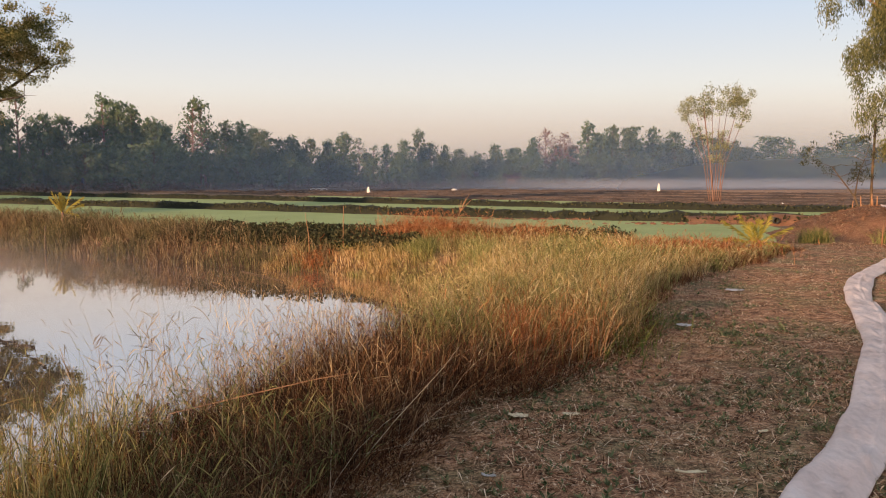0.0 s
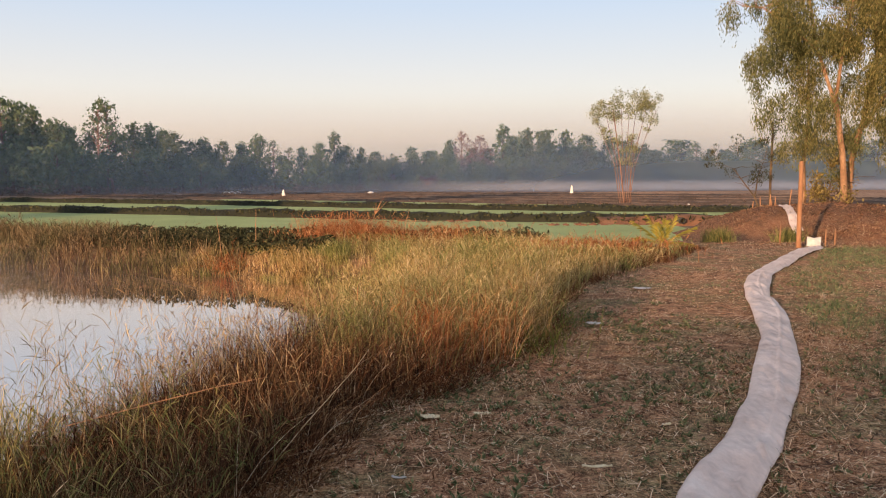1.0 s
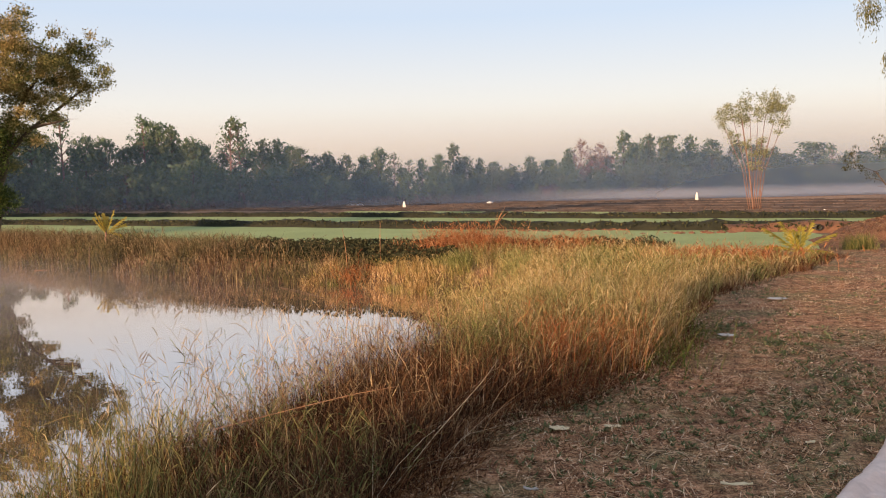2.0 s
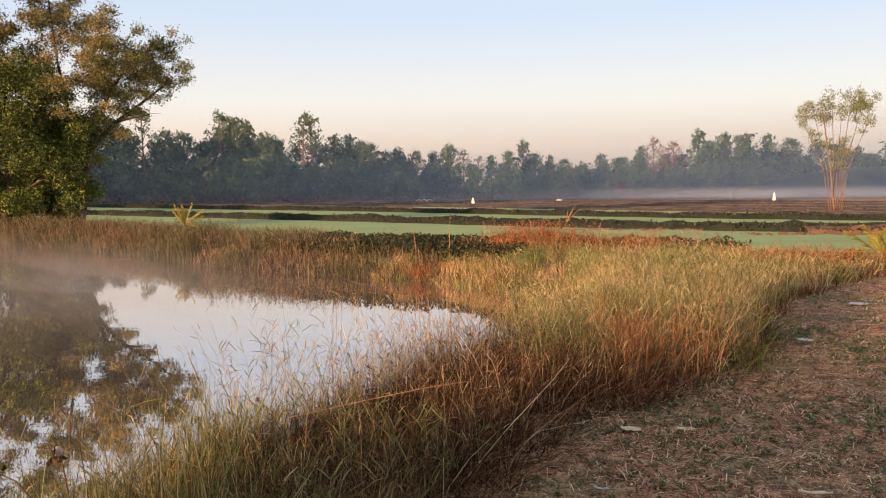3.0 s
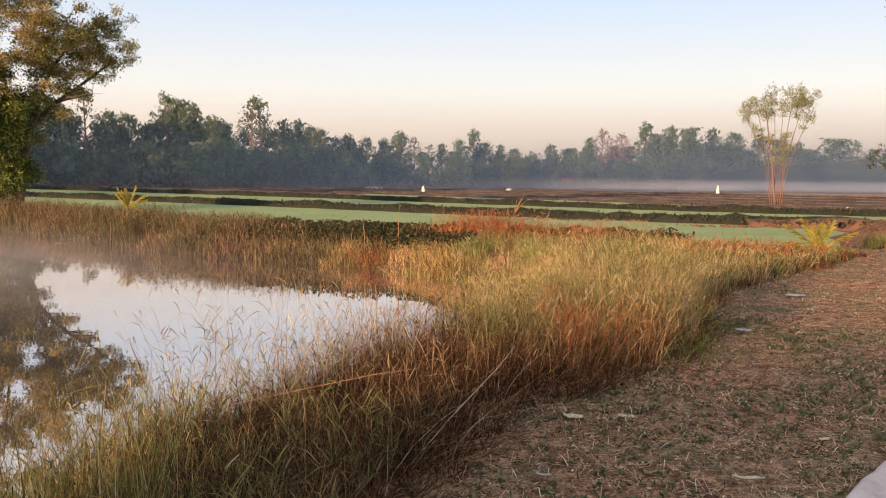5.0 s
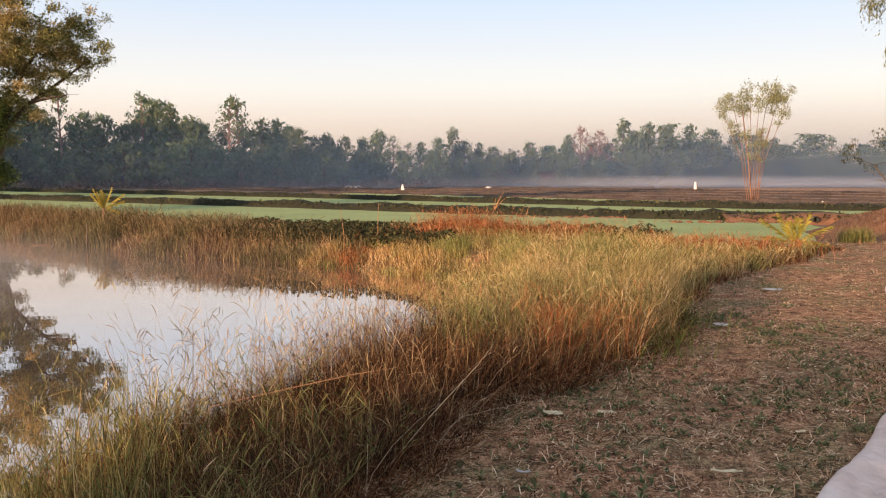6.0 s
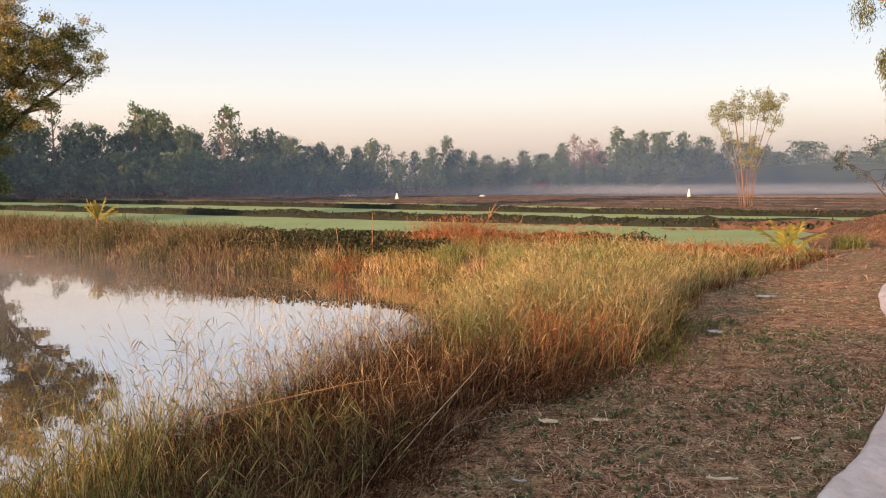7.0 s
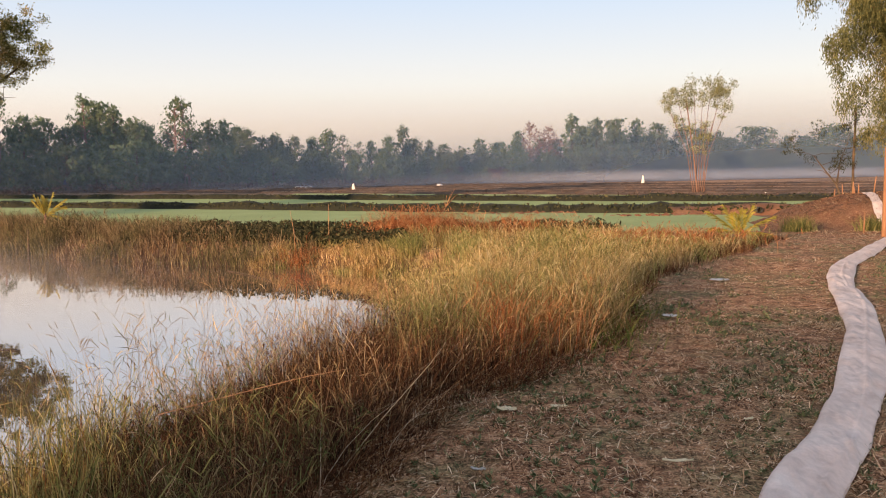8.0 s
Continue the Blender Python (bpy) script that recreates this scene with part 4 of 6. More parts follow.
def straw(n, box, lo, hi, label, wide=1.0):
    q = scatter(rng, n, *box, open_ground)
    q = q[lump(q[:, 0], q[:, 1], 1.7, 8.0) + 0.5 * lump(q[:, 0], q[:, 1], 5.0, 2.0) > rng.uniform(-0.5, 0.42, len(q))]
    k = len(q)
    r = on_ground(q) + np.stack([np.zeros(k), np.zeros(k), rng.uniform(0.006, 0.030, k)], 1)
    az, tilt = rng.uniform(0, math.tau, k), rng.normal(0, 0.28, k)
    d = np.stack([np.cos(az), np.sin(az), tilt], 1) * (lo + (hi * 1.7 - lo) * rng.random(k) ** 2.2)[:, None] * 0.5
    s = np.stack([-np.sin(az), np.cos(az), np.zeros(k)], 1) * (0.0010 + 0.0018 * rng.random(k) ** 1.5)[:, None] * wide
    mid = rng.normal(0, 0.002, (k, 3)) + [0, 0, 0.002]
    v = np.stack([r - d - s, r - d + s, r + mid + s, r + d + s * 0.5, r + d - s * 0.5, r + mid - s], 1).reshape(-1, 3)
    i = np.arange(k)[:, None] * 6
    f = np.concatenate([i + [[0, 1, 2, 5]], i + [[5, 2, 3, 4]]])
    tagged(new("straw_litter", array_mesh("straw_litter", v, f, M_LITTER)), label, "straw", "", "stuff")


straw(120000, (-1.2, 6.4, 2.3, 8.2), 0.02, 0.065, "pale dry straw bits strewn over the path", 1.15)
straw(40000, (0.5, 9.5, 7.6, 14), 0.025, 0.07, "dry straw strewn over the middle of the path", 1.4)
straw(16000, (2, 14, 12.5, 20), 0.04, 0.12, "dry straw strewn over the far path", 1.8)
straw(5000, (9.2, 13.5, 17.6, 20.2), 0.05, 0.16, "heap of dry reddish straw beside the post", 2.0)
q = scatter(rng, 26000, -1.2, 8, 2.3, 13, open_ground)
q = q[lump(q[:, 0], q[:, 1], 1.3, 6.0) > rng.uniform(-0.6, 0.4, len(q))]
flat = leaf_mesh("leaf_litter", on_ground(q) + [0, 0, 0.012], 0.035, M_LITTER, rng, 0.0, 0.5)
co = np.empty(len(flat.vertices) * 3, dtype=np.float32)
flat.vertices.foreach_get("co", co)
co = co.reshape(-1, 3)
mid = np.repeat(co.reshape(-1, 4, 3).mean(1), 4, axis=0)
co[:, 2] = mid[:, 2] + (co[:, 2] - mid[:, 2]) * 0.3
flat.vertices.foreach_set("co", co.ravel())
flat.update()
tagged(new("leaf_litter", flat), "crumbled dry leaf litter on the path", "litter", "", "stuff")


# ---- sheeting strip ----
def strip():
    mid = [(1.45, 3.2), (1.80, 3.85), (2.29, 4.5), (2.70, 5.14), (3.04, 5.68), (3.52, 6.53), (4.13, 7.69), (4.55, 8.61), (4.86, 9.35), (5.2, 10.25),
           (5.7, 11.3), (6.42, 12.6), (7.53, 14.17), (8.63, 15.64), (9.55, 16.8), (10.2, 17.5)]
    n = 560
    t = np.linspace(0, len(mid) - 1, n)
    cx, cy = np.interp(t, range(len(mid)), [m[0] for m in mid]), np.interp(t, range(len(mid)), [m[1] for m in mid])
    for _ in range(30):
        cx[1:-1], cy[1:-1] = (cx[:-2] + cx[1:-1] * 2 + cx[2:]) / 4, (cy[:-2] + cy[1:-1] * 2 + cy[2:]) / 4
    tx, ty = np.gradient(cx), np.gradient(cy)
    ln = np.hypot(tx, ty)
    nx, ny = ty / ln, -tx / ln
    s = np.cumsum(ln)
    k = 29
    v = []
    for i in range(n):
        half = 0.165 + 0.012 * math.sin(s[i] * 2.1) + 0.010 * noise.noise((s[i] * 2.0, 3, 0))
        for j in range(k):
            u = j / (k - 1) * 2 - 1
            x, y = cx[i] + nx[i] * u * half, cy[i] + ny[i] * u * half
            wr = 0.016 * noise.noise((s[i] * 2.2, u * 1.6, 5)) + 0.009 * noise.noise((s[i] * 6.0 + u * 2.5, u * 2, 1)) + 0.0035 * noise.noise((s[i] * 13 - u * 4, u * 4, 4)) + 0.005 * abs(math.sin(s[i] * 5.2 + u * 1.5)) * (1 - u * u)
            pleat = (s[i] * 0.8 + u * 0.45 + 0.25 * noise.noise((s[i], 2, 7))) % 1.0
            wr += 0.016 * max(0.0, 1 - abs(pleat - 0.5) / 0.07) * (0.4 + noise.noise((s[i] * 1.7, u * 2, 8)) ** 2 * 3)
            wr += 0.014 * math.exp(-((u - 0.30 - 0.25 * math.sin(s[i] * 1.1)) / 0.07) ** 2)
            v.append((x, y, 0.035 * (1 - u ** 4) + wr + 0.022 + 0.02 * noise.noise((x * 0.8, y * 0.8, 9))))
    v = np.array(v)
    v[:, 2] += ground_z(v[:, 0], v[:, 1])
    f = np.array([(i * k + j, i * k + j + 1, (i + 1) * k + j + 1, (i + 1) * k + j) for i in range(n - 1) for j in range(k - 1)])
    me = array_mesh("ground_sheet", v, f, M_CLOTH)
    me.polygons.foreach_set("use_smooth", [True] * len(me.polygons))
    ob = new("ground_sheet", me)
    tagged(ob, "long crumpled strip of pale grey sheeting laid on the path", "sheeting")
    md = ob.modifiers.new("thick", "SOLIDIFY")
    md.thickness, md.offset = 0.006, 1
    # the strip over the mound
    pts = [(11.3, 20.3), (11.5, 20.9), (11.8, 21.6), (12.15, 22.4), (12.4, 23.0), (12.6, 23.7)]
    v = []
    m2 = 40
    for i in range(m2):
        t = i / (m2 - 1) * (len(pts) - 1)
        x, y = np.interp(t, range(len(pts)), [q[0] for q in pts]), np.interp(t, range(len(pts)), [q[1] for q in pts])
        for j in range(7):
            u = j / 3 - 1
            xx = x + u * 0.105
            v.append((xx, y - u * 0.04, float(ground_z(xx, y - u * 0.04)) + 0.035 + 0.03 * noise.noise((t * 3, u * 2, 2))))
    f = np.array([(i * 7 + j, i * 7 + j + 1, (i + 1) * 7 + j + 1, (i + 1) * 7 + j) for i in range(m2 - 1) for j in range(6)])
    me = array_mesh("ground_sheet", np.array(v), f, M_CLOTH)
    me.polygons.foreach_set("use_smooth", [True] * len(me.polygons))
    tagged(new("ground_sheet", me), "pale grey sheeting strip running over the earth mound", "sheeting")


strip()


# ---- trees ----
def frame_of(x, y):
    """Right-hand and outward unit directions at a place, as seen from the path."""
    r = math.hypot(x, y)
    return Vector((y / r, -x / r, 0)), Vector((x / r, y / r, 0))


def limb(geo, pts, r0, r1, segs=7):
    """A tapered, slightly crooked limb through the points."""
    out = []
    for a, b in zip(pts, pts[1:]):
        for k in range(3):
            out.append(Vector(a).lerp(Vector(b), k / 3))
    out.append(Vector(pts[-1]))
    n = len(out)
    out = [q + Vector((noise.noise(q * 0.9), noise.noise(q * 0.9 + Vector((7, 0, 0))), 0)) * r0 * 0.5 * (i > 0) for i, q in enumerate(out)]
    geo.tube(out, [r0 + (r1 - r0) * (i / (n - 1)) ** 0.8 for i in range(n)], segs)
    return out


def twigs(geo, rng, starts, length, r, n, up=0.5):
    """Side twigs from points; returns their tips."""
    tips = []
    for s in starts:
        for _ in range(n):
            d = Vector(rng.normal(0, 1, 3))
            d.z = abs(d.z) * up
            e = Vector(s) + d.normalized() * length * rng.uniform(0.5, 1.2)
            geo.tube([s, Vector(s).lerp(e, 0.5) + Vector((0, 0, 0.06 * length)), e], [r, r * 0.7, r * 0.35], 4, False)
            tips.append(e)
    return tips


CROWN = {  # foot and top of the crown, half width, domes, their radius, sprays to the square metre
    "broad": (0.2, 9.5, 2.4, 26, 1.25, 7.0), "tall": (0.4, 9.6, 1.7, 20, 1.05, 8.0), "sparse": (4.8, 9.7, 1.7, 14, 0.72, 10.0),
    "bare": (3.0, 9.4, 2.8, 20, 0.9, 5.0), "bush": (0.1, 5.6, 2.6, 12, 1.3, 6.0)}


def far_tree_meshes(kind, seed):
    """Trunk and crown of a distant tree, 10 m high, at the origin: limbs that end in rounded domes of leaf sprays."""
    rng = np.random.default_rng(seed)
    wood = Geo()
    foot, top, wide, count, dome, per = CROWN[kind]
    lean = rng.normal(0, 0.35, 2)
    limb(wood, [(0, 0, -0.1), (lean[0] * 0.4, lean[1] * 0.4, top * 0.4), (lean[0], lean[1], top - 0.8)], 0.20, 0.05, 6)
    cs, rs = [], []
    for i in range(count):
        u = (i + 0.5) / count
        z = foot + dome * 0.6 + (top - foot - dome * 1.3) * u
        swell = math.sin(math.pi * (0.42 + 0.47 * u)) * (0.85 + 0.3 * rng.random())
        az = i * 2.4 + rng.uniform(-0.5, 0.5)
        rr = wide * swell * (0.35 + 0.65 * rng.random() ** 0.5)
        r = dome * rng.uniform(0.65, 1.2) * (1.0 - 0.25 * u)
        c = Vector((lean[0] * z / 10 + rr * math.cos(az), lean[1] * z / 10 + rr * math.sin(az), z + rng.uniform(-0.2, 0.2)))
        s = Vector((lean[0] * z / 10 * 0.8, lean[1] * z / 10 * 0.8, max(0.3, z - rr * 0.8)))
        wood.tube([s, s.lerp(c, 0.5) + Vector((0, 0, 0.15)), c], [0.07, 0.05, 0.02], 4, False)
        cs.append(c)
        rs.append(r)
    cs.append(Vector((lean[0], lean[1], top - dome * 0.6)))
    rs.append(dome * 0.8)
    if kind == "bare":
        twigs(wood, rng, cs, 1.1, 0.022, 9, 1.0)
    out = []
    for c, r in zip(cs, rs):
        k = int(per * r * r * 2.5)
        d = rng.normal(0, 1, (k, 3))
        d /= np.linalg.norm(d, axis=1)[:, None]
        d[:, 2] = np.where(d[:, 2] < -0.35, -d[:, 2], d[:, 2])
        tip = np.asarray(c) + d * (r * (0.62 + 0.45 * rng.random((k, 1)))) * [1, 1, 0.9]
        out.append(np.repeat(tip, 4, axis=0) + rng.normal(0, 0.18, (k * 4, 3)))
    pts = np.concatenate(out)
    size = np.full(len(pts), 0.33)
    if kind not in ("bare", "sparse"):
        inner = sprays(rng, cs, [r * 0.8 for r in rs], 8, 3, 0.3)
        pts, size = np.concatenate([pts, inner]), np.concatenate([size, np.full(len(inner), 0.75)])
    size, pts = size[pts[:, 2] > 0.1], pts[pts[:, 2] > 0.1]
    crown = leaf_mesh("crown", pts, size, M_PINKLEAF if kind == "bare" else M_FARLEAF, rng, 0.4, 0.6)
    return wood.mesh("trunk", M_PINKBARK if kind in ("bare", "sparse") else M_DARKBARK), crown


FAR_KINDS = [("broad", 1), ("broad", 2), ("broad", 3), ("tall", 4), ("tall", 5), ("sparse", 6), ("bare", 7), ("bush", 8), ("bush", 9), ("broad", 10)]
# copies of some of these are also added out of view as sun blockers
FAR_LABEL = {"broad": "dark leafy tree, for the misty far wood and unseen shading rows", "tall": "slender eucalyptus, for the misty far wood and unseen shading rows", "sparse": "thin sparse tree with pale trunk, for the far wood and unseen shading rows",
             "bare": "nearly bare pinkish tree in the misty wood", "bush": "low dense bush at the edge of the wood"}
protos = {}


def far_tree(i, x, y, height, spread=1.0, turn=0.0):
    kind, seed = FAR_KINDS[i]
    m = Matrix.LocRotScale((x, y, float(ground_z(x, y)) - 0.05), Euler((0, 0, turn)), (height / 10 * spread, height / 10 * spread, height / 10))
    if i not in protos:
        e = base("bush" if kind == "bush" else "tree", 0, 0, 0, FAR_LABEL[kind], "bush" if kind == "bush" else "tree", "trees of the far wood")
        wood, crown = far_tree_meshes(kind, seed)
        part("trunk", wood, e)
        part("crown", crown, e)
        protos[i] = e
        e.matrix_basis = m
        return e
    o = protos[i]
    made = copy_thing(o, Matrix())
    made.matrix_basis = m
    return made


# skyline of the wood: angle from straight ahead (degrees, clockwise) and tree height (metres)
SKYLINE = [(-34, 13.5), (-32, 12.8), (-30.3, 12.6), (-28.6, 12.2), (-26.9, 13.8), (-25.7, 11.3), (-24.5, 10.8), (-22, 14.4), (-21.2, 13.6), (-20.5, 12.1),
           (-19.9, 9.7), (-19.2, 10.6), (-18.2, 10.1), (-16.8, 12.9), (-15.9, 13.4), (-14.7, 9.9), (-13.8, 10.1), (-12.8, 9.5), (-12.2, 9), (-11.2, 8),
           (-10.2, 8.4), (-9.1, 8), (-7.9, 7.8), (-6.9, 9), (-5.7, 7.9), (-4.9, 6.9), (-3.8, 7), (-2.7, 8), (-1.7, 9.7), (-0.8, 7.8), (0.1, 7.1), (1.1, 6.6),
           (2.3, 5.6), (3.6, 7.4), (4.8, 6.8), (6.1, 8.3), (7, 9.9), (8.3, 9.1), (9.8, 10.9), (10.7, 9.2), (11.5, 10.1), (12.6, 10.2), (14.2, 10), (15.5, 9.7),
           (16.9, 9.6), (18.2, 8.9), (19.4, 8.2), (20.1, 7.3), (21, 6.5), (22.7, 8.6), (23.4, 7.4), (24.5, 6.8), (25.9, 7.3), (27, 8.5), (29.5, 13),
           (32, 13)]
KIND_AT = {-26.9: 5, -22: 5, -16.8: 5, -15.9: 5, -5.7: 5, -4.9: 5, -1.7: 3, 7: 6, 8.3: 6, 9.8: 3, 22.7: 5}
WOOD_AT = [-34, -15, 0, 12, 20, 34], [118, 124, 142, 150, 175, 215]
rr = random.Random(5)
for k, (deg, h) in enumerate(SKYLINE):
    dist = float(np.interp(deg, *WOOD_AT)) + rr.uniform(-2, 2)
    a = radians(deg)
    far_tree(KIND_AT.get(deg, rr.choice((0, 1, 2, 0, 1, 4))), dist * math.sin(a), dist * math.cos(a), h * float(np.interp(deg, [-22, -15, 5, 12], [0.94, 1.0, 1.04, 1.08])), rr.uniform(0.85, 1.05), rr.uniform(0, 6.28))
# a second row that fills the wood below its skyline, and the bushes at its foot
for k in range(52):
    deg = -34 + k * 1.3 + rr.uniform(-0.3, 0.3)
    if -4.9 < deg < -4.0:
        continue
    a, dist = radians(deg), float(np.interp(deg, *WOOD_AT)) + rr.uniform(4, 10)
    low = min(np.interp(deg + e, [q[0] for q in SKYLINE], [q[1] for q in SKYLINE]) for e in (-0.9, 0, 0.9))
    far_tree(rr.choice((0, 1, 2, 9)), dist * math.sin(a), dist * math.cos(a), float(low) * rr.uniform(0.80, 0.92), rr.uniform(0.95, 1.2), rr.uniform(0, 6.28))
    a, dist = a + radians(rr.uniform(-0.5, 0.5)), dist - rr.uniform(10, 14)
    far_tree(rr.choice((7, 8)), dist * math.sin(a), dist * math.cos(a), rr.uniform(7.5, 11.5), rr.uniform(0.9, 1.15), rr.uniform(0, 6.28))


p = scatter(rng, 9000, -95, 120, 84, 150, lambda x, y: (np.hypot(x, y) < np.interp(np.degrees(np.arctan2(x, y)), [-34, -15, 0, 12, 20, 34], [112, 118, 136, 144, 165, 200])) & (np.hypot(x, y) > np.interp(np.degrees(np.arctan2(x, y)), [-34, -15, 0, 12, 20, 34], [98, 104, 122, 134, 158, 192])))
r = np.repeat(np.stack([p[:, 0], p[:, 1], np.full(len(p), FIELD_Z)], 1), 5, axis=0)
r = r + rng.normal(0, 0.45, r.shape) * [1.3, 1, 0] + np.stack([np.zeros(len(r)), np.zeros(len(r)), rng.random(len(r)) * np.repeat(0.5 + 0.9 * np.clip(lump(p[:, 0], p[:, 1], 0.12, 1.0) + 0.3, 0, 1), 5)], 1)
tagged(new("scrub", leaf_mesh("scrub", r, 0.34, M_SCRUB, rng, -0.4)), "dry brown scrub along the foot of the wood", "scrub", "", "stuff")


def near_tree(name, x, y, z, label, limbs, clumps, leaf, leaf_mat, bark, per, hang, seed, group="", strands=0.0, depth=1.2, flat=0.8, twig=2, behind=0.0, split=3):
    """A tree whose limbs and leaf clumps are given in metres: along the right hand, outward, up from the foot."""
    rng = np.random.default_rng(seed)
    e = base(name, x, y, z, label, "tree", group)
    r, o = frame_of(x, y)
    to = lambda a, d, u: r * a + o * d + Vector((0, 0, u))
    for i, (r0, r1, pts) in enumerate(limbs):
        g = Geo()
        way = limb(g, [to(*q) for q in pts], r0, r1, 10 if i == 0 else 7)
        bough = part("trunk" if i == 0 else "limb", g.mesh("limb", bark), e)
        if twig and i > 0:
            g = Geo()
            twigs(g, rng, way[len(way) // 2:], 0.9, max(0.012, r1 * 0.5), twig)
            tagged(part("twigs", g.mesh("twigs", bark), bough), kind="stuff")
    cs, rs = [], []
    for a, u, rad in clumps:
        for _ in range(split):
            q = Vector((rng.normal(0, rad * 0.5), behind + rng.normal(0, depth * 0.7), rng.normal(0, rad * 0.42)))
            cs.append(to(a + q.x, q.y, u + q.z))
            rs.append(rad * rng.uniform(0.4, 0.95) * (3 / split) ** 0.4)
    pts = sprays(rng, cs, rs, per, 14, 0.12, strands, flat)
    pts = pts[pts[:, 2] > 0.15]
    part("crown", leaf_mesh("crown", pts, leaf, leaf_mat, rng, hang, 0.24 if strands else 0.5), e)
    return e


def zg(x, y):
    return float(ground_z(x, y)) - 0.05


# the broad tree on the far shore and the dense tree beside it
near_tree("tree", -21.8, 36.2, zg(-21.8, 36.2), "spreading tree with sunlit ochre-green crown by the pond",
          [(0.34, 0.2, [(0, 0, 0), (0.25, 0, 2.0), (0.6, 0, 3.7)]), (0.14, 0.03, [(0.6, 0, 3.7), (1.8, 0.2, 5.1), (3.4, 0.3, 6.4), (4.5, 0.2, 7.3)]),
           (0.13, 0.03, [(0.6, 0, 3.7), (1.6, 0.5, 6.6), (2.9, 0.7, 8.4), (4.3, 0.5, 8.9)]), (0.13, 0.03, [(0.3, 0, 3.0), (-0.2, 0.3, 5.4), (-0.6, 0.2, 7.8), (-0.9, 0, 11.0)]),
           (0.16, 0.04, [(0.2, 0, 3.0), (-1.3, 0.8, 5.6), (-3.0, 1.0, 7.8), (-4.4, 1.0, 9.6)]), (0.1, 0.03, [(1.8, -0.3, 5.1), (2.3, -0.8, 5.2), (3.2, -1.2, 5.4)])],
          [(4.4, 8.8, 0.75), (4.7, 7.5, 0.6), (3.2, 8.3, 1.0), (3.5, 7.0, 0.8), (2.0, 7.8, 1.15), (3.9, 6.2, 0.35), (1.7, 6.2, 0.8), (1.4, 4.8, 0.7), (0.7, 8.8, 1.15), (0.3, 10.0, 1.15),
           (-1.1, 9.4, 1.25), (-0.9, 7.6, 1.25), (-2.3, 8.8, 1.15), (-3.7, 8.8, 1.1), (-4.9, 8.5, 1.2), (-0.3, 5.8, 1.2), (0.6, 7.8, 0.9), (0.9, 9.4, 0.8), (2.9, 6.5, 0.5), (1.9, 5.6, 0.6), (3.0, 7.3, 0.6), (-1.7, 11.0, 1.2), (-3.7, 10.6, 1.2), (0.3, 4.3, 0.8), (1.9, 4.4, 0.55), (2.5, 6.9, 0.8), (2.8, 6.0, 0.5), (1.1, 7.0, 0.9), (1.0, 6.0, 0.8), (3.9, 8.1, 0.6), (1.6, 8.7, 0.9), (1.5, 7.4, 0.8), (2.4, 7.6, 0.8), (1.5, 5.4, 0.7), (2.7, 8.5, 0.7), (3.3, 7.7, 0.6), (-1.5, 12.6, 1.4), (0.2, 12.0, 1.1), (-3.2, 12.6, 1.4), (-4.9, 11.6, 1.3), (-1.2, 14.2, 1.3), (-3.0, 14.4, 1.3), (-6.2, 10.0, 1.5), (-6.6, 7.4, 1.6), (-5.6, 6.0, 1.5), (-2.2, 7.0, 1.2)],
          0.115, M_LEAF, M_DARKBARK, 108, 0.1, 31, flat=0.45, split=6)
near_tree("tree", -24.0, 34.2, zg(-24.0, 34.2), "dense dark green leafy tree reaching down to the shore",
          [(0.22, 0.1, [(0, 0, 0), (0.1, 0, 2), (0, 0, 4)]), (0.1, 0.03, [(0, 0, 2.5), (1.2, -0.4, 4.0), (2.0, -0.6, 5.2)]), (0.1, 0.03, [(0, 0, 3), (-0.8, 0, 5), (-1.4, 0, 6.8)]),
           (0.08, 0.03, [(0, 0, 1.2), (1.2, -0.6, 2.0), (2.2, -0.9, 2.6)])],
          [(0.3, 7.0, 1.1), (-1.2, 6.6, 1.5), (1.2, 5.6, 1.4), (-0.6, 4.8, 1.7), (2.0, 4.0, 1.4), (0.6, 3.2, 1.7), (-1.6, 3.0, 1.8), (2.4, 2.4, 1.1), (1.0, 1.4, 1.3), (-0.8, 1.2, 1.4), (2.2, 1.1, 0.8), (-3.2, 5.2, 1.6), (-3.4, 2.2, 1.6), (-2.8, 7.4, 1.2), (2.7, 3.2, 1.0), (2.9, 1.9, 0.9), (2.9, 4.4, 0.8), (2.6, 0.9, 0.7), (2.0, 5.6, 0.9), (0.2, 0.7, 1.3), (-1.6, 0.7, 1.3), (1.5, 0.6, 1.0), (0.4, 5.0, 1.4), (0.9, 2.2, 1.4), (-2.4, 4.0, 1.4), (1.6, 3.2, 1.2), (2.4, 5.0, 0.8)],
          0.125, M_GREENLEAF, M_DARKBARK, 150, 0.1, 32)

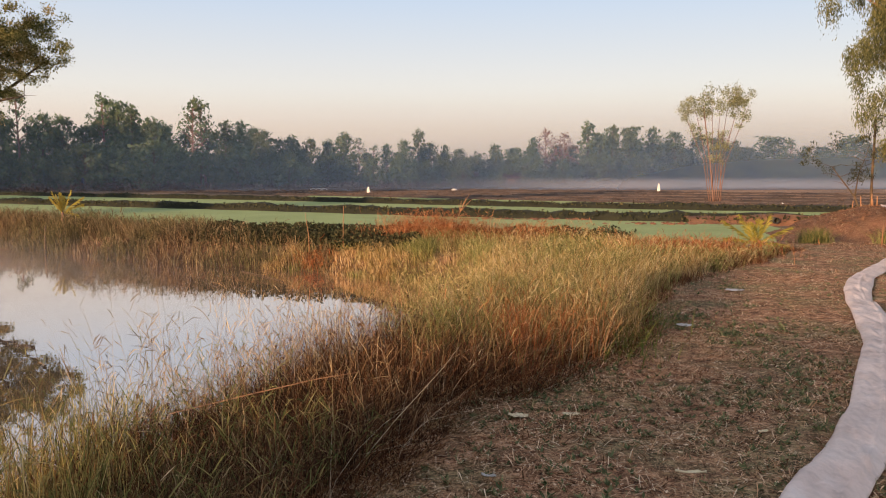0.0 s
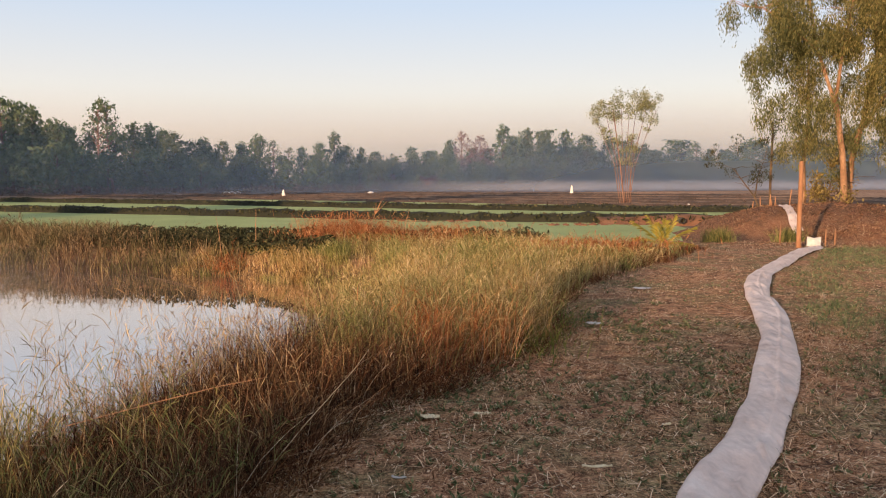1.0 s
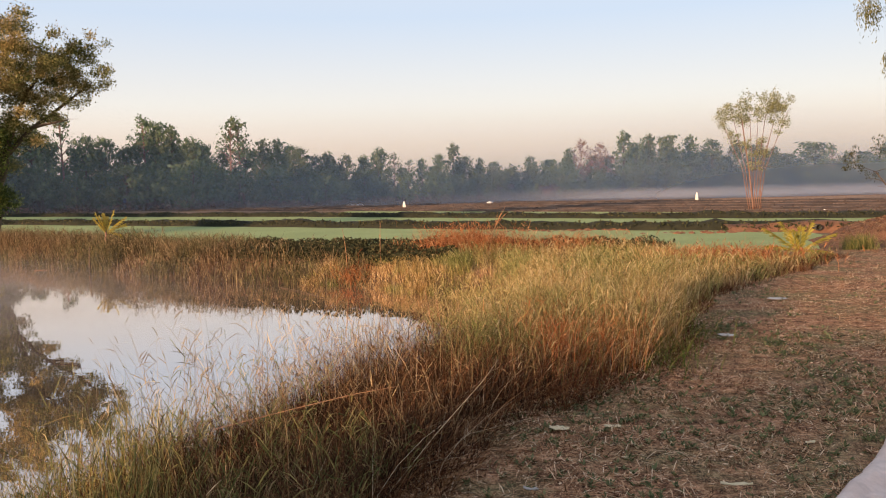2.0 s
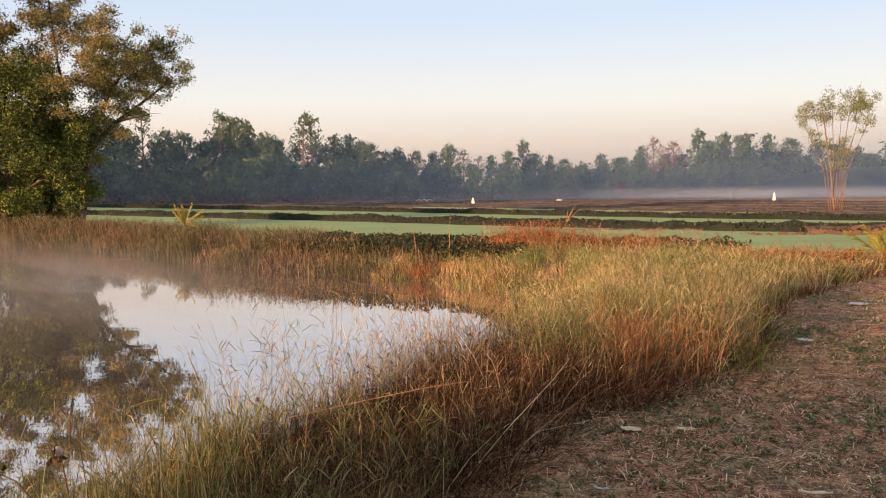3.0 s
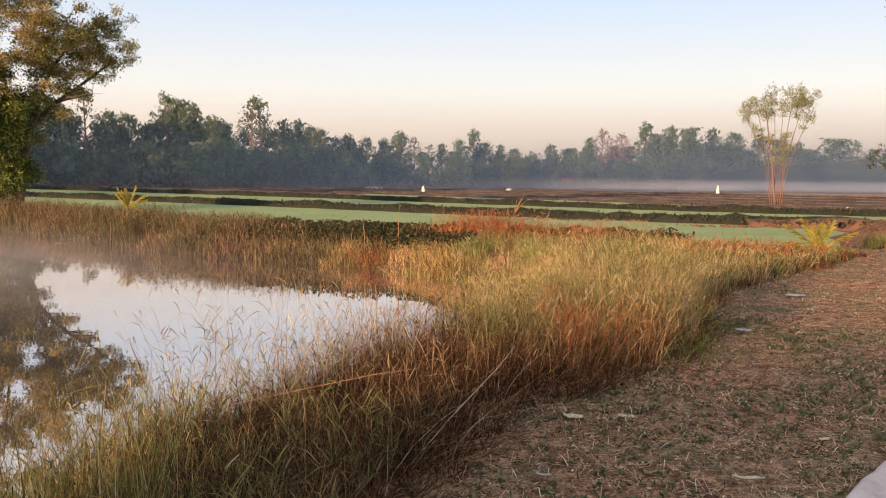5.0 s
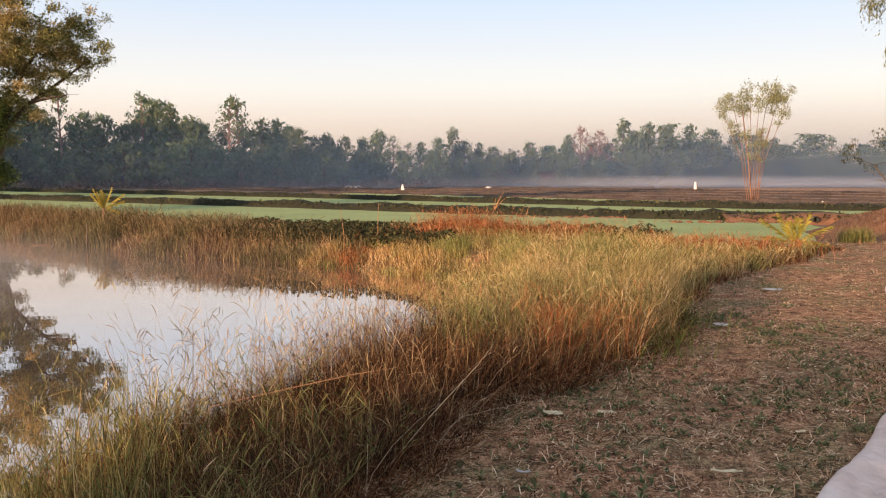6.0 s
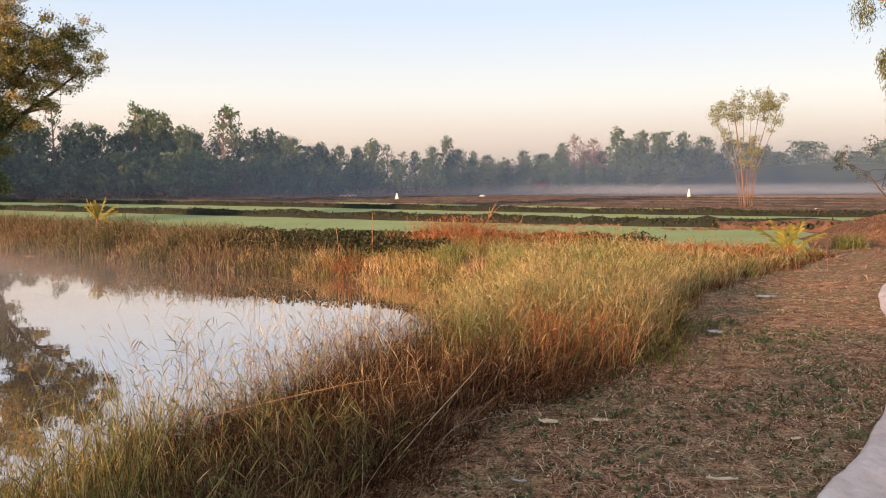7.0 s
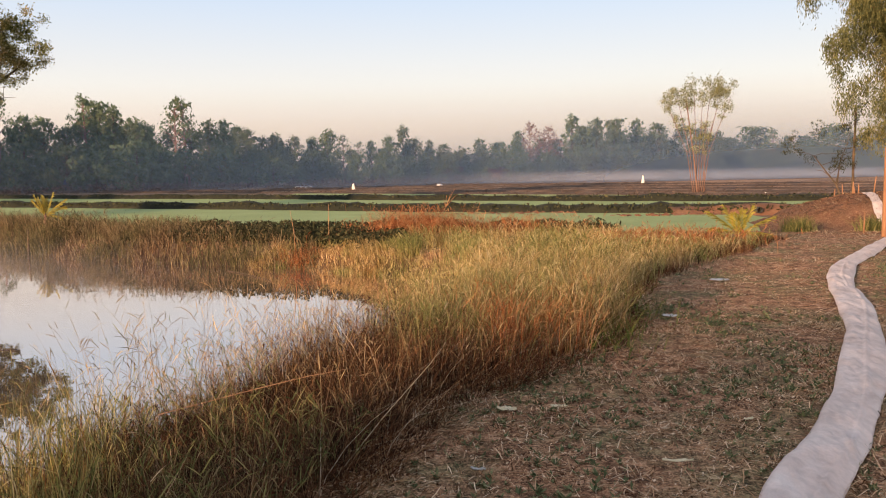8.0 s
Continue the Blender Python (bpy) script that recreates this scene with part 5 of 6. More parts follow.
# the clump of slender stems in the fields
stems = near_tree("tree", 19.5, 59.8, FIELD_Z, "clump of slender pink-barked stems with thin leafy tops",
          [(0.07, 0.04, [(0, 0, 0), (-0.3, 0, 3), (-0.9, 0, 7.6)])] +
          [(0.034, 0.016, [(0.12 * k - 0.3, 0.1 * (k % 3), 0), (a * 0.35, 0.2, 3.2), (a, 0.3 * (k % 2), h)]) for k, (a, h) in enumerate([(-2.2, 7.0), (-1.6, 8.0), (-0.3, 8.0), (0.3, 7.0), (0.9, 8.2), (1.7, 8.4), (2.3, 7.6), (1.2, 6.0)])],
          [(-2.4, 7.4, 0.6), (-1.7, 8.1, 0.6), (-2.0, 6.6, 0.55), (-0.9, 8.3, 0.7), (-1.1, 7.0, 0.7), (0.0, 7.7, 0.6), (0.9, 8.3, 0.65), (1.6, 8.6, 0.5), (0.7, 7.2, 0.8), (1.9, 7.6, 0.65), (2.4, 8.3, 0.45), (1.5, 6.4, 0.6),
           (0.0, 4.4, 0.5), (0.3, 3.4, 0.45), (-0.5, 5.0, 0.45), (0.5, 5.4, 0.5), (-1.3, 5.6, 0.4)],
          0.12, M_STEMLEAF, M_PINKBARK, 80, 0.5, 33, depth=0.7, twig=1, flat=1.0)
stems.scale = (0.97, 0.97, 0.9)

# eucalyptus trees behind the mound
near_tree("eucalyptus", 14.9, 24.2, zg(14.9, 24.2), "tall eucalyptus with forked orange-lit trunk and drooping leaves",
          [(0.11, 0.075, [(0, 0, 0), (-0.1, 0, 1.6), (-0.35, 0, 3.1)]), (0.062, 0.02, [(-0.35, 0, 3.1), (-0.9, 0.1, 4.8), (-1.2, 0.2, 6.4), (-1.3, 0, 9.0)]), (0.058, 0.02, [(-0.35, 0, 3.1), (-0.2, -0.2, 4.6), (0.1, -0.3, 6.5), (0.4, 0, 9.0)]),
           (0.03, 0.012, [(-0.9, 0.1, 4.8), (-1.9, 0, 5.7), (-2.5, -0.1, 6.2), (-3.1, -0.2, 6.25)])],
          [(-1.9, 7.2, 0.9), (-2.1, 6.6, 0.5), (-3.3, 6.15, 0.36), (-2.8, 6.4, 0.35), (-1.2, 6.2, 1.0), (-1.9, 5.2, 0.7), (-1.0, 4.6, 0.9), (-0.2, 7.4, 1.0), (-2.4, 4.4, 0.6), (-1.6, 3.6, 0.7), (-2.9, 4.6, 0.35), (-2.6, 3.6, 0.35), (-1.2, 2.6, 0.5), (-0.4, 3.4, 0.6), (0.6, 5.6, 0.9), (-1.5, 5.6, 0.9), (-0.6, 5.4, 0.9), (0.9, 4.2, 0.8), (0.5, 2.8, 0.6), (-1.7, 1.9, 0.45), (-2.3, 2.9, 0.4), (-1.7, 8.6, 0.9), (-0.4, 9.4, 1.2), (0.8, 8.2, 1.0), (0.3, 4.8, 0.7), (1.2, 4.9, 0.7), (0.4, 3.8, 0.6), (1.6, 3.6, 0.7), (1.4, 6.4, 0.8), (1.9, 5.4, 0.7), (1.6, 2.6, 0.6)],
          0.11, M_EUC, M_BARK, 225, 1.2, 41, "eucalyptus trees behind the mound", 0.32, 0.9, behind=0.25)
near_tree("eucalyptus", 15.6, 25.2, zg(15.6, 25.2), "eucalyptus with curved orange-lit trunk behind the mound",
          [(0.10, 0.078, [(0, 0, 0), (0.1, 0, 1.6), (0.4, 0, 3.0)]), (0.10, 0.03, [(0.4, 0, 3.0), (0.7, 0, 4.4), (0.6, 0.2, 6.4), (0.9, 0, 9.0)]), (0.06, 0.02, [(0.4, 0, 2.6), (1.1, -0.2, 3.8), (1.9, -0.3, 5.0)])],
          [(0.6, 6.0, 1.0), (1.6, 5.0, 0.9), (0.4, 7.6, 1.1), (1.9, 6.6, 1.0), (1.4, 8.4, 1.2), (-0.4, 4.6, 0.7), (2.3, 3.6, 0.8), (0.6, 3.8, 0.5), (2.6, 8.0, 1.2), (-0.3, 2.4, 0.5), (2.8, 5.2, 1.0), (-0.3, 9.4, 1.1), (1.2, 2.8, 0.8), (2.1, 2.2, 0.7), (1.7, 4.2, 0.9), (3.4, 3.4, 0.9), (1.0, 6.8, 0.9), (1.0, 5.4, 0.8), (2.4, 4.4, 0.8), (2.9, 6.6, 0.9), (0.2, 8.4, 0.9), (2.0, 7.4, 0.9)],
          0.11, M_EUC, M_BARK, 225, 1.2, 42, "eucalyptus trees behind the mound", 0.32, 0.9, behind=0.6)
near_tree("eucalyptus", 14.6, 26.0, zg(14.6, 26.0), "young eucalyptus with thin straight trunk behind the mound",
          [(0.075, 0.05, [(0, 0, 0), (-0.05, 0, 1.6), (0.05, 0, 3.0)]), (0.06, 0.02, [(0.05, 0, 3.0), (0.0, 0, 4.6), (0.1, 0.2, 6.0)])],
          [(0, 5.6, 0.7), (0.2, 4.6, 0.7), (-0.4, 4.0, 0.5), (0.3, 3.4, 0.5), (-0.8, 5.2, 0.5), (0.7, 2.2, 0.5), (1.1, 1.3, 0.55), (1.2, 2.6, 0.55)],
          0.10, M_EUC, M_BARK, 170, 1.2, 43, "eucalyptus trees behind the mound", 0.22, 0.8)
near_tree("sapling", 14.3, 27.7, zg(14.3, 27.7), "thin dark sapling with leaning stem and sparse leaves",
          [(0.05, 0.035, [(0, 0, 0), (0, 0, 1.8), (0.03, 0, 3.6)]), (0.045, 0.018, [(-0.15, 0, 0), (-0.5, 0, 1.0), (-1.2, 0, 2.0)]), (0.03, 0.01, [(-0.5, 0, 1.0), (-0.4, 0.2, 1.8), (-0.2, 0.2, 2.4)])],
          [(-1.5, 2.3, 0.45), (-1.9, 2.6, 0.3), (-0.7, 1.7, 0.3), (-0.1, 1.9, 0.3), (-1.3, 2.9, 0.3), (-0.2, 3.0, 0.3), (0.1, 3.6, 0.35), (0.2, 2.6, 0.25)],
          0.10, M_WEED, M_DARKBARK, 90, 0.8, 44, "", 0.1, 0.4)

near_tree("shrub", 15.2, 25.6, zg(15.2, 25.6), "dry olive-yellow shrub at the foot of the eucalyptus",
          [(0.04, 0.02, [(0, 0, 0), (0, 0, 0.4), (0.05, 0, 0.9)]), (0.025, 0.01, [(0, 0, 0.2), (0.3, 0, 0.6), (0.5, 0, 1.0)]), (0.025, 0.01, [(0, 0, 0.2), (-0.3, 0, 0.6), (-0.4, 0, 1.1)])],
          [(0, 1.0, 0.5), (0.4, 0.7, 0.45), (-0.4, 0.7, 0.4), (0.1, 1.5, 0.35), (0.0, 0.4, 0.5)], 0.11, M_DRYSHRUB, M_DARKBARK, 60, 0.4, 46)

# unseen trees added behind and beside path and pond to block the low sun
SUN_WAY, SUN_SIDE = Vector((-0.60, -0.80, 0)), Vector((0.80, -0.60, 0))
for q, s, h, i in [(26, 45, 10.6, 1), (21, 43, 9.5, 0), (16, 46, 9.6, 2), (11.5, 44, 9.0, 0), (8.0, 46, 8.6, 1), (5.0, 43, 8.3, 2), (2.5, 46, 8.4, 0), (0.4, 43, 8.2, 1), (-0.6, 46, 8.3, 5), (-1.5, 44, 8.0, 3), (-2.2, 46, 7.9, 3), (-2.9, 45, 7.8, 4), (-4.9, 44, 6.4, 0), (-7.0, 46, 6.55, 2), (-9.4, 45, 6.5, 1),
                   (-17.5, 62, 9.4, 4), (-21, 60, 9.8, 3), (-24.5, 63, 9.3, 4), (-28, 61, 9.6, 4)]:
    pos = SUN_WAY * s + SUN_SIDE * q
    far_tree(i, pos.x, pos.y, h, 1.1 if q > 0 else 0.5 if -4 < q < -2 else 0.85, q * 1.3)
# a taller unseen row, added to shade the far wood and fields
for k in range(13):
    u = k / 12
    far_tree((0, 2, 1, 4)[k % 4], -62 - 34 * u ** 0.7 + 3 * math.sin(k * 2.1), 26 + 86 * u, 17.6 + 1.5 * math.sin(k * 1.7), 1.0, k * 1.1)
# a farther row of the wood, closing the horizon
for k in range(19):
    a = radians(13 + k * 1.45)
    d2 = 228 + 8 * math.sin(k * 1.9)
    far_tree((0, 2, 1, 8)[k % 4], d2 * math.sin(a), d2 * math.cos(a), 10.5 + 1.6 * math.sin(k * 2.3), 1.9, k * 0.9)


# ---- mist ----
def veil(name, line, top, material, label):
    """A long thin curtain of mist along a line on the ground."""
    xs = np.arange(line[0][0], line[-1][0] + 0.1, 4.0)
    g = Geo()
    z0 = -0.6
    for x in xs:
        y = float(np.interp(x, [q[0] for q in line], [q[1] for q in line])) + 1.5 * math.sin(x * 0.13)
        for k in range(2):
            g.v.append((x, y, z0 + (top - z0) * k))
    g.f = [(2 * i, 2 * i + 2, 2 * i + 3, 2 * i + 1) for i in range(len(xs) - 1)]
    tagged(new(name, g.mesh(name, material)), label, "mist", "", "stuff")


BLUE_MIST = (0.48, 0.57, 0.70)
veil("mist", [(-120, 66), (-66, 86), (0, 108), (110, 118)], 13, mist_material("thin_mist", 0.0, 13, 0.36, BLUE_MIST, 60, 0.9), "thin blue-grey morning haze in front of the wood")
veil("mist", [(-120, 60), (-66, 80), (0, 104), (110, 114)], 15, mist_material("thin_mist_deep", 0.0, 15, 0.46, BLUE_MIST, 60, 0.9, -60, 50), "thin blue-grey morning haze at the foot of the wood")
for k, (y, dens) in enumerate(((112, 0.55), (121, 0.72), (130, 0.72))):
    veil("ground_fog", [(-60, y), (60, y + 4), (180, y + 16)], 2.2, mist_material("fog_bank_%s" % "abc"[k], -0.1, 1.5, dens, (0.90, 0.89, 0.92), 30, 0.3, -14, 34, 0.45), "low white bank of ground fog across the fields")
for k, dy in enumerate((-2.0, -5.0, -9.0)):
    veil("pond_steam", [(-36, 33 + dy), (-19.3, 28.4 + dy), (-11.6, 22.8 + dy), (-5.5, 18.6 + dy * 0.5), (-1.5, 16.8 + dy * 0.4)], 0.7, mist_material("steam_%s" % "abc"[k], -0.55, 0.6, 0.25, (0.68, 0.66, 0.67), 6, 0.3, -2.5, -13, 0.2), "faint warm steam drifting over the pond")


# ---- small things ----
def lathe(profile, segs=12):
    g = Geo()
    n = len(profile)
    for r, z in profile:
        g.v.extend([(r * math.cos(k * math.tau / segs), r * math.sin(k * math.tau / segs), z) for k in range(segs)])
    for i in range(n - 1):
        for k in range(segs):
            g.f.append((i * segs + k, i * segs + (k + 1) % segs, (i + 1) * segs + (k + 1) % segs, (i + 1) * segs + k))
    g.f.append(tuple(range(segs - 1, -1, -1)))
    g.f.append(tuple((n - 1) * segs + k for k in range(segs)))
    return g


def wooden_post():
    g = lathe([(0.055, -0.1), (0.053, 0.3), (0.05, 1.0), (0.047, 1.6), (0.045, 1.91), (0.038, 1.95)], 12)
    g.v = [(x + 0.012 * noise.noise((x * 9, y * 9, z * 1.5)), y + 0.012 * noise.noise((x * 9, y * 9, z * 1.5 + 9)), z) for x, y, z in g.v]
    e = new("wooden_post", g.mesh("wooden_post", M_POST))
    e.location = (9.92, 17.8, zg(9.92, 17.8) + 0.05)
    tagged(e, "upright bare wooden post with sawn top beside the sheeting", "post")


wooden_post()


def stake(x, y, h, r, mat, label, lean=(0, 0), name="stake"):
    g = Geo()
    g.tube([(0, 0, -0.08), (lean[0] * h * 0.5, lean[1] * h * 0.5, h * 0.5), (lean[0] * h, lean[1] * h, h)], [r, r * 0.95, r * 0.75], 7)
    ob = new(name, g.mesh(name, mat))
    ob.location = (x, y, zg(x, y) + 0.05)
    return tagged(ob, label, "stake", "stakes on the mound" if name == "stake" else "")


for x, y, h, l in [(12.05, 24.4, 0.24, 0.1), (12.25, 24.3, 0.30, -0.05), (12.5, 24.2, 0.34, 0.05), (12.62, 24.1, 0.28, 0.0), (12.85, 23.7, 0.5, 0.14), (12.45, 24.0, 0.22, -0.1)]:
    stake(x, y, h, 0.020, M_POST, "short weathered wooden stake driven into the mound", (l, 0))
for x, y, h in [(10.2, 18.25, 0.42), (10.85, 18.3, 0.4), (11.2, 18.5, 0.35), (10.05, 18.9, 0.5)]:
    stake(x, y, h, 0.018, M_POST, "short wooden stake holding the sheeting by the post", (0.04, 0.02))
stake(-11.15, 23.1, 0.85, 0.03, M_DARKBARK, "dark dead stick standing in the reeds", (0.05, 0), "dead_stick")


def sheet_flap():
    """The sheeting's end, held upright between two stakes."""
    g = Geo()
    for i in range(9):
        for j in range(6):
            u, w = i / 8, j / 5
            g.v.append((u * 0.30, 0.03 * math.sin(u * 7 + w * 2) - 0.12 * (1 - w), w * (0.19 + 0.06 * abs(u - 0.5))))
    g.f = [(i * 6 + j, (i + 1) * 6 + j, (i + 1) * 6 + j + 1, i * 6 + j + 1) for i in range(8) for j in range(5)]
    ob = new("sheet_flap", g.mesh("sheet_flap", M_PAPER))
    ob.location = (10.28, 18.1, zg(10.4, 18.1) + 0.06)
    ob.rotation_euler = (0, 0, -0.5)
    md = ob.modifiers.new("thick", "SOLIDIFY")
    md.thickness = 0.008
    tagged(ob, "upturned end of the pale sheeting tied between stakes", "sheeting")


sheet_flap()


def flat_leaf(x, y, length, width, turn, mat, label, name="fallen_leaf", category="leaf"):
    """A dry curled leaf or scrap lying on the ground."""
    g = Geo()
    n = 9
    rg = random.Random(int(x * 1000 + y * 77))
    for i in range(n):
        u = i / (n - 1)
        w = width * 0.5 * (math.sin(math.pi * (0.06 + 0.9 * u)) ** 0.7) * rg.uniform(0.85, 1.15)
        for j in (-1, -0.4, 0.4, 1):
            g.v.append(((u - 0.5) * length, j * w, 0.018 + 0.016 * abs(j) * rg.uniform(0.4, 1.0) + 0.02 * (u - 0.5) ** 2))
    g.f = [(i * 4 + j, (i + 1) * 4 + j, (i + 1) * 4 + j + 1, i * 4 + j + 1) for i in range(n - 1) for j in range(3)]
    ob = new(name, g.mesh(name, mat))
    ob.location = (x, y, float(ground_z(x, y)))
    ob.rotation_euler = (0.05, 0.04, turn)
    md = ob.modifiers.new("thick", "SOLIDIFY")
    md.thickness = 0.002
    return tagged(ob, label, category)


flat_leaf(0.49, 5.29, 0.13, 0.075, -0.25, M_DRYLEAF, "pale yellow fallen leaf lying on the path")
flat_leaf(0.84, 5.33, 0.11, 0.04, 0.1, M_DRYLEAF, "pale dry fallen leaf curled on the path")
flat_leaf(2.53, 8.58, 0.17, 0.12, -0.2, M_PAPER, "crumpled scrap of grey plastic on the path", "plastic_scrap", "scrap")
flat_leaf(4.05, 11.4, 0.30, 0.16, 0.3, M_PAPER, "pale flat scrap of plastic in the grass", "plastic_scrap", "scrap")
flat_leaf(1.31, 4.26, 0.17, 0.025, 0.05, M_DRYLEAF, "broken piece of pale dry stalk on the path", "dry_stalk", "stalk")
flat_leaf(0.24, 4.24, 0.08, 0.022, -0.2, M_PAPER, "short white broken stalk on the path", "dry_stalk", "stalk")
flat_leaf(1.97, 4.98, 0.07, 0.03, 0.4, M_DRYLEAF, "small pale dry leaf on the path")
flat_leaf(6.5, 9.35, 0.25, 0.14, 0.2, M_DRYLEAF, "large pale dry leaf lying in the turf")


def curve_stalk(pts, r, mat, label, name="dry_stalk"):
    g = Geo()
    q = [Vector(p) for p in pts]
    fine = []
    for i in range(len(q) - 1):
        for k in range(4):
            fine.append(q[i].lerp(q[i + 1], k / 4))
    fine.append(q[-1])
    g.tube(fine, [r * (1 - 0.6 * i / len(fine)) for i in range(len(fine))], 5)
    return tagged(new(name, g.mesh(name, mat)), label, "stalk", "")


M_STALK = solid("dry_stalk", [(0.3, (0.36, 0.26, 0.15)), (0.7, (0.55, 0.44, 0.30))], 12, 60, 0.8, 0.2)
M_RUSTSTALK = solid("reddish_stalk", [(0.3, (0.30, 0.14, 0.07)), (0.7, (0.45, 0.26, 0.14))], 12, 60, 0.8, 0.2)
curve_stalk([(-0.52, 4.14, 0.01), (-0.27, 4.7, 0.19), (0.0, 5.0, 0.42), (0.1, 5.15, 0.52)], 0.0034, M_STALK, "long pale dead stalk leaning out of the grass")
curve_stalk([(-1.55, 4.6, 0.25), (-1.1, 4.7, 0.34), (-0.75, 4.8, 0.40), (-0.5, 4.9, 0.42)], 0.004, M_RUSTSTALK, "reddish dead stalk lying across the grass")
for x, y, h, l in [(-0.6, 11.0, 1.1, -0.14), (-0.5, 11.1, 0.95, -0.1), (-0.38, 11.0, 0.8, 0.05), (-3.1, 19.2, 1.0, -0.1), (-2.3, 19.0, 1.05, 0.02), (0.9, 17.6, 1.0, 0.2)]:
    z = zg(x, y)
    curve_stalk([(x, y, z), (x + l * 0.3, y, z + h * 0.5), (x + l, y, z + h)], 0.009, M_RUSTSTALK, "tall bare reed stalk standing above the grass", "reed_stalk")
# floating sticks
curve_stalk([(-4.5, 18.4, WATER_Z + 0.01), (-3.9, 17.6, WATER_Z + 0.02), (-3.15, 16.5, WATER_Z + 0.0)], 0.010, M_DARKBARK, "bare stick floating at the edge of the pond", "floating_stick")
curve_stalk([(-11.0, 23.3, WATER_Z + 0.02), (-10.1, 22.9, WATER_Z + 0.01)], 0.02, M_STALK, "pale stick lying in the shallow water", "floating_stick")


def dead_stem():
    """A dead forked weed above the golden grass."""
    g = Geo()
    z = zg(0.3, 20)
    g.tube([(0.2, 20, z), (0.32, 20, 0.5), (0.42, 20, 0.75)], [0.014, 0.011, 0.008], 5)
    for dx, dz in [(0.02, 1.0), (0.15, 1.08), (0.22, 1.15), (0.28, 1.02), (-0.05, 0.9)]:
        g.tube([(0.42, 20, 0.72), (0.42 + dx * 0.5, 20.02, 0.5 * (0.75 + dz)), (0.42 + dx, 20, dz)], [0.007, 0.006, 0.004], 4)
    tagged(new("dead_weed", g.mesh("dead_weed", M_RUSTSTALK)), "dead forked weed rising above the golden grass", "weed")


dead_stem()


def seed_weed(x, y, h, seed, pods=8):
    """A dark dry weed with clustered seed heads."""
    rg = np.random.default_rng(seed)
    z = zg(x, y)
    e = base("seed_weed", x, y, z, "dark dry weed with clustered seed heads in the grass", "weed", "dry weeds on the bank")
    g = Geo()
    tips = []
    g.tube([(0, 0, 0), (0.02, 0.01, h * 0.5), (0.05, 0, h)], [0.005, 0.004, 0.003], 5)
    for k in range(pods):
        u = rg.uniform(0.5, 1.0)
        a = rg.uniform(0, math.tau)
        s = Vector((0.05 * u, 0, h * u))
        t = s + Vector((math.cos(a) * 0.1, math.sin(a) * 0.1, rg.uniform(0.0, 0.12)))
        g.tube([s, t], [0.003, 0.002], 4)
        tips.append(t)
    part("stem", g.mesh("stem", M_DARKBARK), e)
    for t in tips:
        part("seed_head", leaf_mesh("seed_head", np.array(t) + rg.normal(0, 0.008, (8, 3)), 0.02, M_UNDER, rg, 0.0, 0.7), e, "dark dry seed head")


for k, (x, y, h) in enumerate([(-0.35, 7.3, 0.62), (-0.95, 6.6, 0.66), (-1.35, 6.1, 0.6), (-2.15, 4.6, 0.45), (-1.9, 5.2, 0.5), (-0.6, 6.2, 0.62), (0.1, 8.2, 0.6), (-2.3, 3.3, 0.5), (-1.0, 7.6, 0.62), (-2.45, 3.55, 0.42)]):
    seed_weed(x, y, h, 70 + k)


# ---- palms ----
def frond(g, gl, start, way, length, rg, stem_r=0.014, leaf=0.3):
    """A feathered frond: arched midrib with paired leaflets."""
    w = Vector(way).normalized()
    side = w.cross(Vector((0, 0, 1))).normalized()
    pts = []
    n = 18
    for i in range(n + 1):
        u = i / n
        pts.append(Vector(start) + w * length * u + Vector((0, 0, -0.42 * length * u * u * (1.2 - w.z))))
    g.tube(pts, [stem_r * (1 - 0.8 * i / n) for i in range(n + 1)], 5)
    for i in range(2, n + 1):
        u = i / n
        L = leaf * math.sin(math.pi * (0.15 + 0.75 * u)) * rg.uniform(0.8, 1.2)
        d = (pts[i] - pts[i - 1]).normalized()
        for sgn in (-1, 1):
            for k in range(2):
                root = pts[i - 1].lerp(pts[i], k * 0.5)
                tip = root + d * L * 0.8 + side * sgn * L * 0.42 + Vector((0, 0, -0.3 * L + rg.uniform(-0.05, 0.05)))
                m = root.lerp(tip, 0.5) + Vector((0, 0, 0.03))
                q = d.cross(tip - root).normalized().cross(tip - root).normalized() * 0.011
                gl.add([tuple(root), tuple(m + q), tuple(tip), tuple(m - q)], [(0, 1, 2, 3)])


def palm(x, y, z, size, trunk_h, seed, label, ways, mat):
    rg = random.Random(seed)
    e = base("palm", x, y, z, label, "palm")
    t = Geo()
    t.tube([(0, 0, -0.1), (0.02, 0, trunk_h * 0.5), (0.03, 0, trunk_h), (0.03, 0, trunk_h + 0.12)], [0.05, 0.04, 0.036, 0.015], 9)
    part("trunk", t.mesh("trunk", M_PINKBARK), e)
    r, o = frame_of(x, y)
    for a, d, u, L in ways:
        g, gl = Geo(), Geo()
        frond(g, gl, (0.03, 0, trunk_h), r * a + o * d + Vector((0, 0, u)), L * size, rg, 0.010, 0.34 * size)
        fr = part("frond", gl.mesh("frond", mat), e)
        part("midrib", g.mesh("midrib", mat), fr)


